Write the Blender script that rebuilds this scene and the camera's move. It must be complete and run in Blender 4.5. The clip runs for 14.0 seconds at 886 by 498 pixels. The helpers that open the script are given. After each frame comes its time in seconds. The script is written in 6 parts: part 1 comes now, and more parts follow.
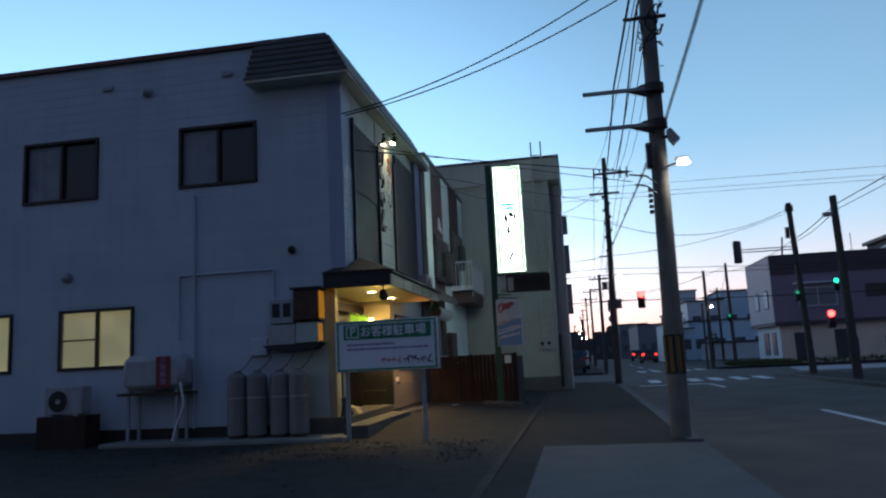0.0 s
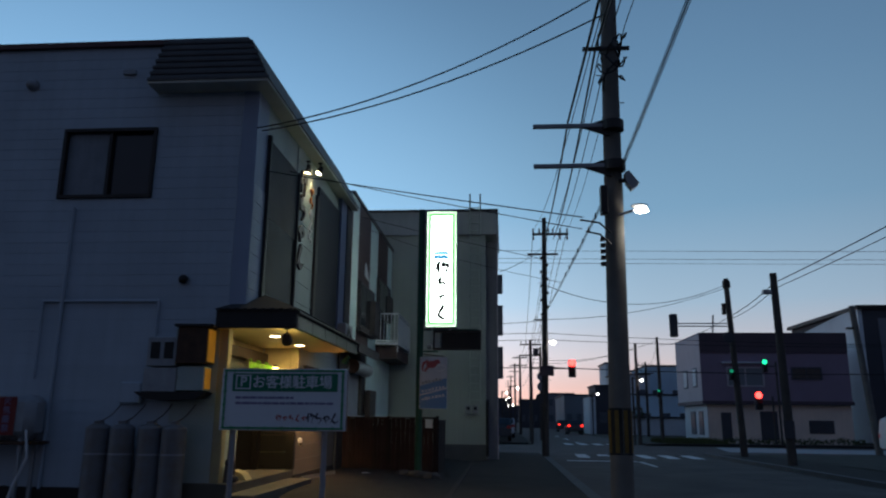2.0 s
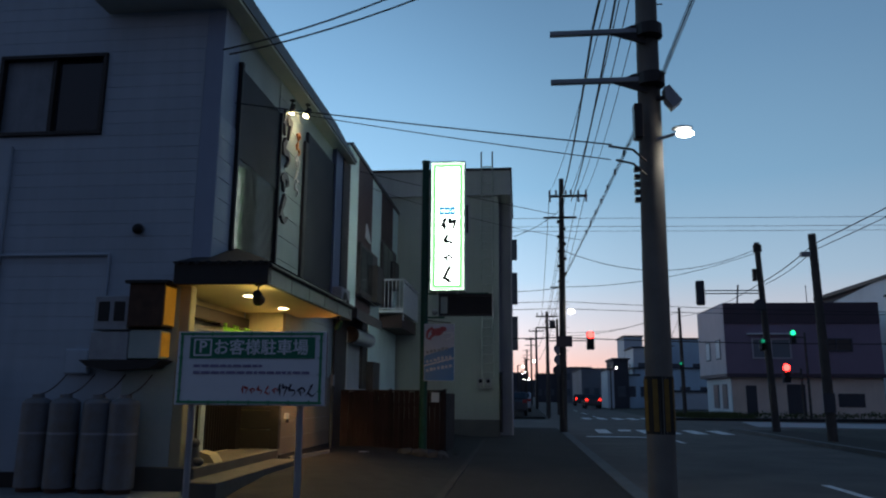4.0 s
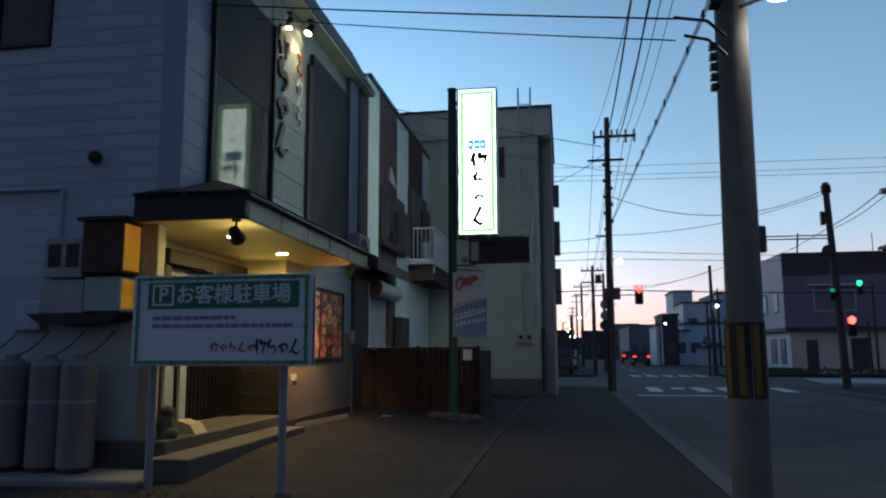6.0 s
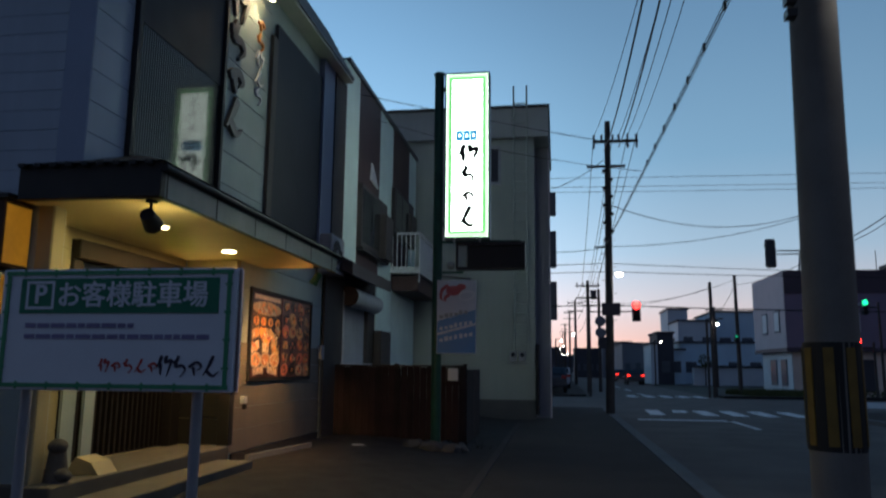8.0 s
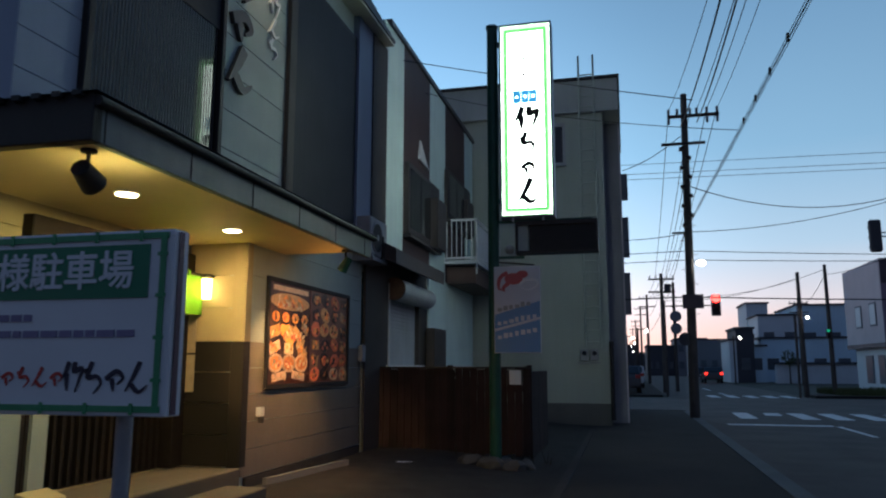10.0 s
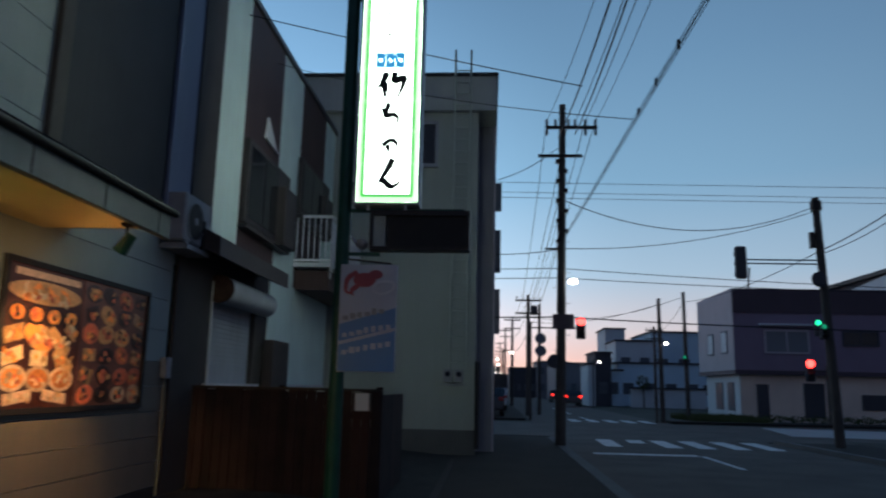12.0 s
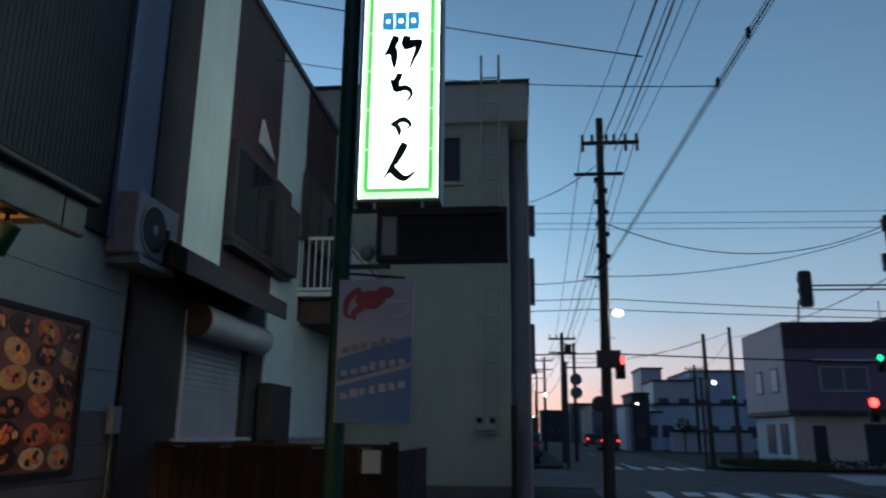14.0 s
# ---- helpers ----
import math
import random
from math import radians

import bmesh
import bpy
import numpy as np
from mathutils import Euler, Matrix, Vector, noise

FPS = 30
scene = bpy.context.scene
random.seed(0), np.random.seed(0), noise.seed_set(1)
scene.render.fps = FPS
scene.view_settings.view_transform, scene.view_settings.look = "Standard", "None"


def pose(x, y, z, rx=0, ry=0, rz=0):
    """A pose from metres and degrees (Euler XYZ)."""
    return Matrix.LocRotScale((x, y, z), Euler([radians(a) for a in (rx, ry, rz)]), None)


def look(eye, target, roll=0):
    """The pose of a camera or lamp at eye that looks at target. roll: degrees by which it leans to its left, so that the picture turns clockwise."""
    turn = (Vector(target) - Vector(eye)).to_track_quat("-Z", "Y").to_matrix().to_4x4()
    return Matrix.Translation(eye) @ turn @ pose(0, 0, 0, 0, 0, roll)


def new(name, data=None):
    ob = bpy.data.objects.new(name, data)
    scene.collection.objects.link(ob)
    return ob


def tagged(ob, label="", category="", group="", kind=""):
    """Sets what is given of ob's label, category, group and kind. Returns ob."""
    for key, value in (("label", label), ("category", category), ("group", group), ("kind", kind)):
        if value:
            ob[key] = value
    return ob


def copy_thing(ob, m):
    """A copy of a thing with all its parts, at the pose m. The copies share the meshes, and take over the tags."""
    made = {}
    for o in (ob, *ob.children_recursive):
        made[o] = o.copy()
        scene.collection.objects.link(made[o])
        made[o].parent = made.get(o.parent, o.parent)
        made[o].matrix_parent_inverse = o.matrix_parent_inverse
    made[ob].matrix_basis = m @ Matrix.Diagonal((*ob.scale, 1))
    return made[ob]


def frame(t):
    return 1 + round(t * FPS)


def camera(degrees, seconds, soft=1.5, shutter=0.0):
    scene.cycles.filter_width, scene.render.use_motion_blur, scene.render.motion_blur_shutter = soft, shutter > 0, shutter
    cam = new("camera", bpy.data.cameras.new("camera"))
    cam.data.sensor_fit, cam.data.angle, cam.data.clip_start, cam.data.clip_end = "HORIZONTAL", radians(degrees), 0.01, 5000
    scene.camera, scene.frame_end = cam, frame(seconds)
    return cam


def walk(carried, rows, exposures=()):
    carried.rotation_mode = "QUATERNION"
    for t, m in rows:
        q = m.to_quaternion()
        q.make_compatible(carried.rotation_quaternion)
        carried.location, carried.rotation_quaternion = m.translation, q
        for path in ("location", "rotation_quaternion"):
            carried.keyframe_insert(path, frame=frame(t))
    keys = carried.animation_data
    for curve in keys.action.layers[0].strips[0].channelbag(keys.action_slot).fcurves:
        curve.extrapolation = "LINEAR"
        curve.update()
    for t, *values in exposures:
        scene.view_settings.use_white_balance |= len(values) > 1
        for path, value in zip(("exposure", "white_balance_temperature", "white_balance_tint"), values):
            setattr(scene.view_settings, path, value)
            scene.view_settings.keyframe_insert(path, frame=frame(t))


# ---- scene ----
cam = camera(61.8, 14.0, soft=2.1, shutter=0.4)
PATH = [
    (0, (0.087, -0.021, 1.377), (-0.251, 1.928, 1.673), -2.8),
    (0.5, (0.088, 0.46, 1.414), (-0.173, 2.413, 1.757), -1.9),
    (1, (-0.004, 0.911, 1.437), (-0.155, 2.881, 1.749), -1.3),
    (1.5, (0.049, 1.439, 1.394), (-0.157, 3.395, 1.76), -1.0),
    (2, (0.005, 1.834, 1.429), (-0.153, 3.777, 1.877), 0.6),
    (2.5, (0.028, 2.331, 1.403), (-0.052, 4.288, 1.805), 0.6),
    (2.7, (0.034, 2.530, 1.402), (-0.115, 4.483, 1.800), 0.6),
    (4.8, (0.077, 4.645, 1.390), (-0.175, 6.600, 1.730), 0.2),
    (5, (0.08, 4.846, 1.389), (-0.246, 6.799, 1.669), 0.2),
    (5.5, (0.099, 5.3, 1.403), (-0.189, 7.265, 1.645), 0.5),
    (6, (0.126, 5.852, 1.361), (-0.194, 7.807, 1.638), -0.2),
    (6.5, (0.08, 6.307, 1.387), (-0.28, 8.251, 1.692), 0.7),
    (7, (0.07, 6.747, 1.379), (-0.095, 8.713, 1.706), 0.7),
    (7.5, (0.021, 7.224, 1.39), (-0.27, 9.157, 1.814), 0.8),
    (8, (-0.006, 7.67, 1.43), (-0.306, 9.622, 1.747), 0.6),
    (8.2, (-0.015, 7.870, 1.432), (-0.365, 9.820, 1.702), 0.6),
    (10.3, (-0.212, 9.865, 1.481), (-0.684, 11.783, 1.798), 0.1),
    (10.5, (-0.228, 10.062, 1.484), (-0.679, 11.985, 1.801), 0.1),
    (11, (-0.244, 10.635, 1.492), (-0.632, 12.566, 1.835), 0.6),
    (11.5, (-0.249, 11.161, 1.506), (-0.49, 13.117, 1.845), 0.7),
    (12, (-0.267, 11.686, 1.525), (-0.396, 13.648, 1.891), 1.3),
    (12.5, (-0.284, 12.214, 1.509), (-0.182, 14.182, 1.849), 1.0),
    (13, (-0.343, 12.77, 1.524), (-0.479, 14.737, 1.857), 0.7),
    (13.5, (-0.393, 13.293, 1.551), (-0.47, 15.251, 1.95), 1.1),
    (14, (-0.434, 13.828, 1.612), (-0.634, 15.76, 2.089), 0.6),
]
walk(cam, [(t, look(eye, target, roll)) for t, eye, target, roll in PATH],
     [(0, 0.82), (0.5, 0.4), (1, 0.32), (2, 0.1), (2.5, 0.09), (5, 0.46), (5.5, 0.55), (6.5, 0.6), (7, 0.42), (7.5, 0.22), (8.2, 0.22), (10.4, 0.58), (11, 0.6), (12, 0.24), (12.5, 0.12), (13, 0.16), (14, 0.22)])

# ---- world: dusk sky, brighter and warmer toward the sunset ahead ----
world = bpy.data.worlds.new("dusk")
scene.world = world
world.use_nodes = True
wn, wl = world.node_tree.nodes, world.node_tree.links
wn.clear()
w_out, w_bg, w_tc, w_sep = (wn.new(k) for k in ("ShaderNodeOutputWorld", "ShaderNodeBackground", "ShaderNodeTexCoord", "ShaderNodeSeparateXYZ"))
wl.new(w_tc.outputs["Generated"], w_sep.inputs[0])


def sky_ramp(stops):
    r = wn.new("ShaderNodeValToRGB")
    e = r.color_ramp.elements
    while len(e) < len(stops):
        e.new(0.5)
    for el, (p, c) in zip(e, stops):
        el.position, el.color = p, (*c, 1)
    wl.new(w_sep.outputs["Z"], r.inputs[0])
    return r


west = sky_ramp([(0.0, (0.70, 0.38, 0.33)), (0.03, (0.76, 0.48, 0.42)), (0.08, (0.60, 0.56, 0.60)), (0.15, (0.36, 0.50, 0.64)),
                 (0.27, (0.203, 0.375, 0.55)), (0.42, (0.14, 0.278, 0.445)), (0.6, (0.085, 0.18, 0.32)), (1.0, (0.03, 0.08, 0.18))])
east = sky_ramp([(0.0, (0.068, 0.072, 0.098)), (0.15, (0.075, 0.086, 0.132)), (0.4, (0.054, 0.08, 0.145)), (1.0, (0.03, 0.08, 0.18))])
w_map = wn.new("ShaderNodeMapRange")
w_map.interpolation_type = "SMOOTHSTEP"
w_map.inputs["From Min"].default_value, w_map.inputs["From Max"].default_value = -0.35, 0.85
w_dot = wn.new("ShaderNodeVectorMath")
w_dot.operation = "DOT_PRODUCT"
w_dot.inputs[1].default_value = (-0.53, 0.848, 0)
wl.new(w_tc.outputs["Generated"], w_dot.inputs[0])
wl.new(w_dot.outputs["Value"], w_map.inputs["Value"])
w_glow = wn.new("ShaderNodeMapRange")
w_glow.interpolation_type = "SMOOTHSTEP"
for k, q in zip(("From Min", "From Max", "To Min", "To Max"), (0.7, 1.0, 0.95, 1.66)):
    w_glow.inputs[k].default_value = q
wl.new(w_dot.outputs["Value"], w_glow.inputs["Value"])
wl.new(w_glow.outputs[0], w_bg.inputs["Strength"])
w_mix = wn.new("ShaderNodeMix")
w_mix.data_type = "RGBA"
wl.new(w_map.outputs[0], w_mix.inputs["Factor"])
wl.new(east.outputs[0], w_mix.inputs["A"])
wl.new(west.outputs[0], w_mix.inputs["B"])
wl.new(w_mix.outputs["Result"], w_bg.inputs["Color"])
wl.new(w_bg.outputs[0], w_out.inputs[0])


def lamp(name, kind, place, energy, colour, size=0.05, target=None, spot=None):
    d = bpy.data.lights.new(name, kind)
    d.energy, d.color = energy, colour
    if kind == "AREA":
        d.shape, d.size = "DISK", size
    else:
        d.shadow_soft_size = size
    if spot:
        d.spot_size, d.spot_blend = radians(spot), 0.6
    ob = new(name, d)
    ob.matrix_world = look(place, target) if target else Matrix.Translation(place)
    return ob


WARM = (1.0, 0.62, 0.25)
for y, watts, hue in ((14.5, 16, (1.0, 0.82, 0.34)), (16.12, 24, WARM)):
    lamp("porch_downlight_lamp", "AREA", (-3.95, y, 2.795), watts, hue, 0.16, (-3.95, y, 0))
lamp("porch_spot_lamp", "SPOT", (-3.45, 13.56, 2.58), 260, (1.0, 0.58, 0.22), 0.04, (-4.02, 17.95, 1.1), 21)
lamp("poster_spot_lamp", "SPOT", (-3.45, 17.63, 2.47), 85, (1.0, 0.54, 0.2), 0.04, (-4.17, 17.66, 1.0), 92)
lamp("porch_spot_spill_lamp", "POINT", (-3.46, 13.64, 2.5), 4, (1.0, 0.86, 0.34), 0.05)
lamp("poster_spot_spill_lamp", "POINT", (-3.47, 17.63, 2.44), 2.2, (1.0, 0.5, 0.15), 0.05)
lamp("lantern_lamp", "POINT", (-4.6, 16.68, 2.3), 1.7, (1.0, 0.62, 0.22), 0.06)
lamp("letter_spot_lamp", "SPOT", (-3.97, 17.2, 6.72), 40, (1.0, 0.80, 0.42), 0.04, (-4.25, 16.6, 5.2), 80)
lamp("letter_spot_lamp_b", "SPOT", (-4.03, 16.45, 6.55), 12, (1.0, 0.84, 0.5), 0.04, (-4.25, 16.6, 5.4), 90)
lamp("street_lamp_lamp", "SPOT", (2.02, 12.2, 4.36), 42, (1.0, 0.95, 0.85), 0.1, (2.2, 12.2, 0), 150)

# ---- materials ----
def mat(name, col, rough=0.6, metal=0.0, var=0.18, scale=2.0, grain=60.0, bump=0.15, streak=0.0, rand=0.0, stain=None, spec=0.4, trans=0.0, coat=0.0):
    m = bpy.data.materials.new(name)
    m.use_nodes = True
    n, l = m.node_tree.nodes, m.node_tree.links
    b = n["Principled BSDF"]
    b.inputs["Roughness"].default_value, b.inputs["Metallic"].default_value = rough, metal
    b.inputs["Specular IOR Level"].default_value = spec
    b.inputs["Transmission Weight"].default_value = trans
    b.inputs["Coat Weight"].default_value = coat
    geo = n.new("ShaderNodeNewGeometry")
    big, fine = n.new("ShaderNodeTexNoise"), n.new("ShaderNodeTexNoise")
    for t, s in ((big, scale), (fine, grain)):
        t.inputs["Scale"].default_value, t.inputs["Detail"].default_value = s, 6.0
        l.new(geo.outputs["Position"], t.inputs["Vector"])
    add = n.new("ShaderNodeMath")
    add.operation = "MULTIPLY_ADD"
    add.inputs[1].default_value = 0.35
    l.new(fine.outputs["Fac"], add.inputs[0])
    l.new(big.outputs["Fac"], add.inputs[2])
    last = add.outputs[0]
    if streak:
        mp, st = n.new("ShaderNodeMapping"), n.new("ShaderNodeTexNoise")
        mp.inputs["Scale"].default_value = (7, 7, 0.5)
        st.inputs["Scale"].default_value, st.inputs["Detail"].default_value = 1.0, 5.0
        l.new(geo.outputs["Position"], mp.inputs[0])
        l.new(mp.outputs[0], st.inputs["Vector"])
        a2 = n.new("ShaderNodeMath")
        a2.operation = "MULTIPLY_ADD"
        a2.inputs[1].default_value = streak
        l.new(st.outputs["Fac"], a2.inputs[0])
        l.new(last, a2.inputs[2])
        last = a2.outputs[0]
    if rand:
        oi, a3 = n.new("ShaderNodeObjectInfo"), n.new("ShaderNodeMath")
        a3.operation = "MULTIPLY_ADD"
        a3.inputs[1].default_value = rand
        l.new(oi.outputs["Random"], a3.inputs[0])
        l.new(last, a3.inputs[2])
        last = a3.outputs[0]
    mid = 0.675 + streak * 0.5 + rand * 0.5
    mr = n.new("ShaderNodeMapRange")
    mr.inputs["From Min"].default_value, mr.inputs["From Max"].default_value = mid - 0.35, mid + 0.35
    l.new(last, mr.inputs["Value"])
    mix = n.new("ShaderNodeMix")
    mix.data_type = "RGBA"
    dark = stain or tuple(c * (1 - var) for c in col)
    mix.inputs["A"].default_value = (*dark, 1)
    mix.inputs["B"].default_value = (*[min(1, c * (1 + var)) for c in col], 1)
    l.new(mr.outputs[0], mix.inputs["Factor"])
    l.new(mix.outputs["Result"], b.inputs["Base Color"])
    if bump:
        bp = n.new("ShaderNodeBump")
        bp.inputs["Strength"].default_value, bp.inputs["Distance"].default_value = bump, 0.01
        l.new(fine.outputs["Fac"], bp.inputs["Height"])
        l.new(bp.outputs[0], b.inputs["Normal"])
    return m


def glow(name, col, strength, var=0.0, scale=3.0):
    m = mat(name, col, 0.4, var=0.05, bump=0)
    n, l = m.node_tree.nodes, m.node_tree.links
    b = n["Principled BSDF"]
    b.inputs["Emission Color"].default_value = (*col, 1)
    b.inputs["Emission Strength"].default_value = strength
    if var:
        t, g, mr = n.new("ShaderNodeTexNoise"), n.new("ShaderNodeNewGeometry"), n.new("ShaderNodeMapRange")
        t.inputs["Scale"].default_value = scale
        l.new(g.outputs["Position"], t.inputs["Vector"])
        l.new(t.outputs["Fac"], mr.inputs["Value"])
        mr.inputs["From Min"].default_value, mr.inputs["From Max"].default_value = 0.3, 0.7
        mr.inputs["To Min"].default_value, mr.inputs["To Max"].default_value = strength * (1 - var), strength * (1 + var)
        l.new(mr.outputs[0], b.inputs["Emission Strength"])
    return m


ASPHALT = mat("worn_asphalt", (0.098, 0.083, 0.074), 0.92, var=0.45, scale=0.7, grain=120, bump=0.5)
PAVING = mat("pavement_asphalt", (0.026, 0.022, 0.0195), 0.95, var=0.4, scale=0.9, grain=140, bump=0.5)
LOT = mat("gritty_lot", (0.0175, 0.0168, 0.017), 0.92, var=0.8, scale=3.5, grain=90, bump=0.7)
EARTH = mat("dark_earth", (0.045, 0.045, 0.035), 0.95, var=0.5, scale=0.8, grain=50, bump=0.8)
CONCRETE = mat("pale_concrete", (0.10, 0.103, 0.106), 0.85, var=0.2, scale=1.6, grain=90, bump=0.3, rand=0.2)
STEP = mat("step_concrete", (0.085, 0.079, 0.068), 0.8, var=0.25, scale=2.5, grain=80, bump=0.3)
PAINTLINE = mat("worn_road_paint", (0.62, 0.62, 0.62), 0.7, var=0.35, scale=5, grain=40, bump=0.2)
SIDING = mat("blue_grey_siding", (0.40, 0.455, 0.52), 0.7, var=0.14, scale=0.8, grain=70, streak=0.5, rand=0.12, bump=0.12)
CREAM = mat("cream_siding", (0.35, 0.30, 0.18), 0.65, var=0.15, scale=2, grain=60, rand=0.15, streak=0.2)
GREYBOARD = mat("grey_siding", (0.335, 0.39, 0.375), 0.65, var=0.14, scale=2, grain=60, rand=0.12, streak=0.3)
# Same base boards as MENUBOARD, with the porch return's shade put into the colour.
DARKBOARD = mat("base_siding_shade_in", (0.014, 0.012, 0.0105), 0.6, var=0.25, scale=2, grain=60, rand=0.2, streak=0.3)
WHITEPANEL = mat("white_siding", (0.68, 0.82, 0.77), 0.6, var=0.12, scale=1.2, grain=60, streak=0.5)
BLUEWHITE = mat("pale_blue_panel", (0.28, 0.33, 0.43), 0.5, var=0.12, scale=1.2, grain=60, streak=0.4)
SOFFIT = mat("cream_soffit", (0.62, 0.50, 0.26), 0.6, var=0.08, scale=2, grain=90, bump=0.05)
EAVE = mat("pale_eave_soffit", (0.52, 0.52, 0.46), 0.7, var=0.15, scale=2, grain=60)
ROOFTIN = mat("dark_brown_roof_metal", (0.075, 0.07, 0.072), 0.5, var=0.3, scale=2, grain=50, streak=0.4, rand=0.3)
BLACKTRIM = mat("black_trim", (0.018, 0.016, 0.016), 0.6, var=0.4, scale=3, grain=60)
CAPRED = mat("dull_red_coping", (0.10, 0.045, 0.045), 0.6, var=0.3)
GUTTER = mat("grey_green_fascia", (0.11, 0.135, 0.135), 0.5, var=0.25, scale=2, grain=60, streak=0.5)
BRONZE = mat("dark_bronze_frame", (0.035, 0.03, 0.028), 0.4, metal=0.4, var=0.3)
DARKGLASS = mat("dark_window_glass", (0.02, 0.022, 0.028), 0.08, var=0.2, scale=1, bump=0, spec=0.6)
CURTAIN = mat("pale_curtain_behind_glass", (0.20, 0.22, 0.25), 0.35, var=0.25, scale=3, grain=20, streak=0.8, bump=0)
LOUVRE = mat("dark_slate_lattice", (0.03, 0.032, 0.042), 0.7, var=0.25, streak=0.3, rand=0.2, spec=0.25)
DARKPANEL = mat("dark_blue_panel", (0.022, 0.022, 0.029), 0.5, spec=0.25, var=0.25, scale=1.0, streak=0.4)
BROWNPANEL = mat("maroon_brown_siding", (0.07, 0.038, 0.036), 0.6, var=0.25, scale=1.3, streak=0.5)
BROWNBOX = mat("dull_brown_metal", (0.052, 0.043, 0.042), 0.5, var=0.3, scale=1.6, streak=0.6)
TANPILLAR = mat("tan_brown_wall", (0.065, 0.056, 0.05), 0.7, var=0.2, streak=0.3)
FENCEWOOD = mat("stained_red_brown_wood", (0.03, 0.0155, 0.0125), 0.9, var=0.5, scale=3, grain=40, streak=0.9, rand=0.4)
DARKWOOD = mat("dark_stained_wood", (0.0065, 0.0045, 0.0038), 0.6, var=0.4, scale=3, grain=30, streak=0.8, rand=0.3)
WHITEMETAL = mat("white_painted_metal", (0.62, 0.63, 0.64), 0.45, var=0.12, scale=5)
GREYMETAL = mat("dull_grey_metal", (0.30, 0.31, 0.33), 0.45, metal=0.3, var=0.2, scale=4, streak=0.3)
TANKGREY = mat("grey_painted_steel", (0.145, 0.155, 0.175), 0.5, var=0.25, scale=6, grain=30, streak=0.8, stain=(0.16, 0.13, 0.11))
ACWHITE = mat("grimy_white_casing", (0.31, 0.32, 0.34), 0.5, var=0.2, scale=6, streak=0.6)
SHUTTER = mat("white_grey_roller_shutter", (0.42, 0.45, 0.48), 0.5, var=0.15, streak=0.6, rand=0.1)
RUST = mat("rusty_iron", (0.07, 0.035, 0.022), 0.8, var=0.4, scale=8)
GREENPOLE = mat("dark_green_enamel", (0.012, 0.075, 0.05), 0.4, var=0.3, scale=6)
BOARDWHITE = mat("white_sign_board", (0.66, 0.68, 0.72), 0.45, var=0.06, scale=3, bump=0.03)
BOARDGREEN = mat("sign_green", (0.012, 0.17, 0.09), 0.45, var=0.1, bump=0.03)
BAMBOO = mat("printed_bamboo_green", (0.05, 0.26, 0.12), 0.45, var=0.15, scale=8, bump=0.03)
PAPER = mat("aged_paper", (0.30, 0.26, 0.19), 0.8, var=0.2, scale=8, bump=0.05)
INK = mat("dark_ink", (0.03, 0.025, 0.05), 0.5, bump=0)
LABELRED = mat("dark_red_label", (0.20, 0.022, 0.02), 0.5, var=0.25, bump=0.03)
REDINK = mat("red_brown_ink", (0.50, 0.05, 0.04), 0.5, bump=0)
PURPLEINK = mat("grey_purple_ink", (0.22, 0.19, 0.32), 0.5, bump=0)
MAROON = mat("maroon_stripe", (0.10, 0.05, 0.07), 0.5, bump=0)
BANNERBLUE = mat("banner_blue", (0.06, 0.19, 0.46), 0.6, var=0.3, scale=1.4, stain=(0.16, 0.28, 0.46), bump=0.05)
BANNERPALE = mat("banner_pale", (0.52, 0.55, 0.62), 0.6, var=0.15, bump=0.05)
BANNERRED = mat("banner_red", (0.42, 0.10, 0.11), 0.6, var=0.2, bump=0.05)
NOREN = mat("lime_green_cloth", (0.13, 0.40, 0.02), 0.85, var=0.12, scale=6, grain=200, bump=0.3)
B3WALL = mat("grey_green_stucco", (0.33, 0.36, 0.33), 0.85, var=0.13, scale=0.6, grain=90, streak=0.35, bump=0.3)
B3FASCIA = mat("pale_grey_fascia", (0.36, 0.38, 0.37), 0.8, var=0.14, scale=0.8, streak=0.6)
B3SIDE = mat("mauve_grey_tile", (0.20, 0.20, 0.23), 0.7, var=0.2, scale=0.8, streak=0.5)
POLECON = mat("weathered_concrete_pole", (0.155, 0.145, 0.132), 0.85, var=0.25, scale=3, grain=100, streak=0.6, bump=0.3)
POLEDARK = mat("dark_weathered_pole", (0.075, 0.065, 0.06), 0.85, var=0.3, scale=3, streak=0.5)
CABLE = mat("black_cable", (0.012, 0.012, 0.014), 0.6, bump=0)
YELLOW = mat("hazard_yellow", (0.17, 0.10, 0.016), 0.6, var=0.3, scale=9)
HAZBLACK = mat("hazard_black", (0.015, 0.014, 0.013), 0.7, var=0.3)
PURPLE = mat("purple_siding", (0.26, 0.195, 0.265), 0.7, var=0.12, scale=0.7, streak=0.3)
PURPLEDK = mat("dark_purple_band", (0.085, 0.06, 0.078), 0.6, var=0.15, scale=0.5, streak=0.3)
LAVENDER = mat("pale_lavender_wall", (0.50, 0.45, 0.49), 0.75, var=0.12, scale=0.7, streak=0.3)
BEIGEWALL = mat("pinkish_beige_wall", (0.80, 0.65, 0.56), 0.8, var=0.15, scale=0.7, streak=0.4)
PALEBLUE = mat("pale_blue_wall", (0.60, 0.77, 0.90), 0.8, var=0.15, scale=0.3, streak=0.3)
FARWHITE = mat("far_white_wall", (0.66, 0.70, 0.74), 0.8, var=0.15, scale=0.3, streak=0.3)
FARDARK = mat("far_dark_wall", (0.07, 0.07, 0.085), 0.8, var=0.25, scale=0.3)
FARGREY = mat("far_grey_wall", (0.20, 0.21, 0.24), 0.8, var=0.2, scale=0.2)
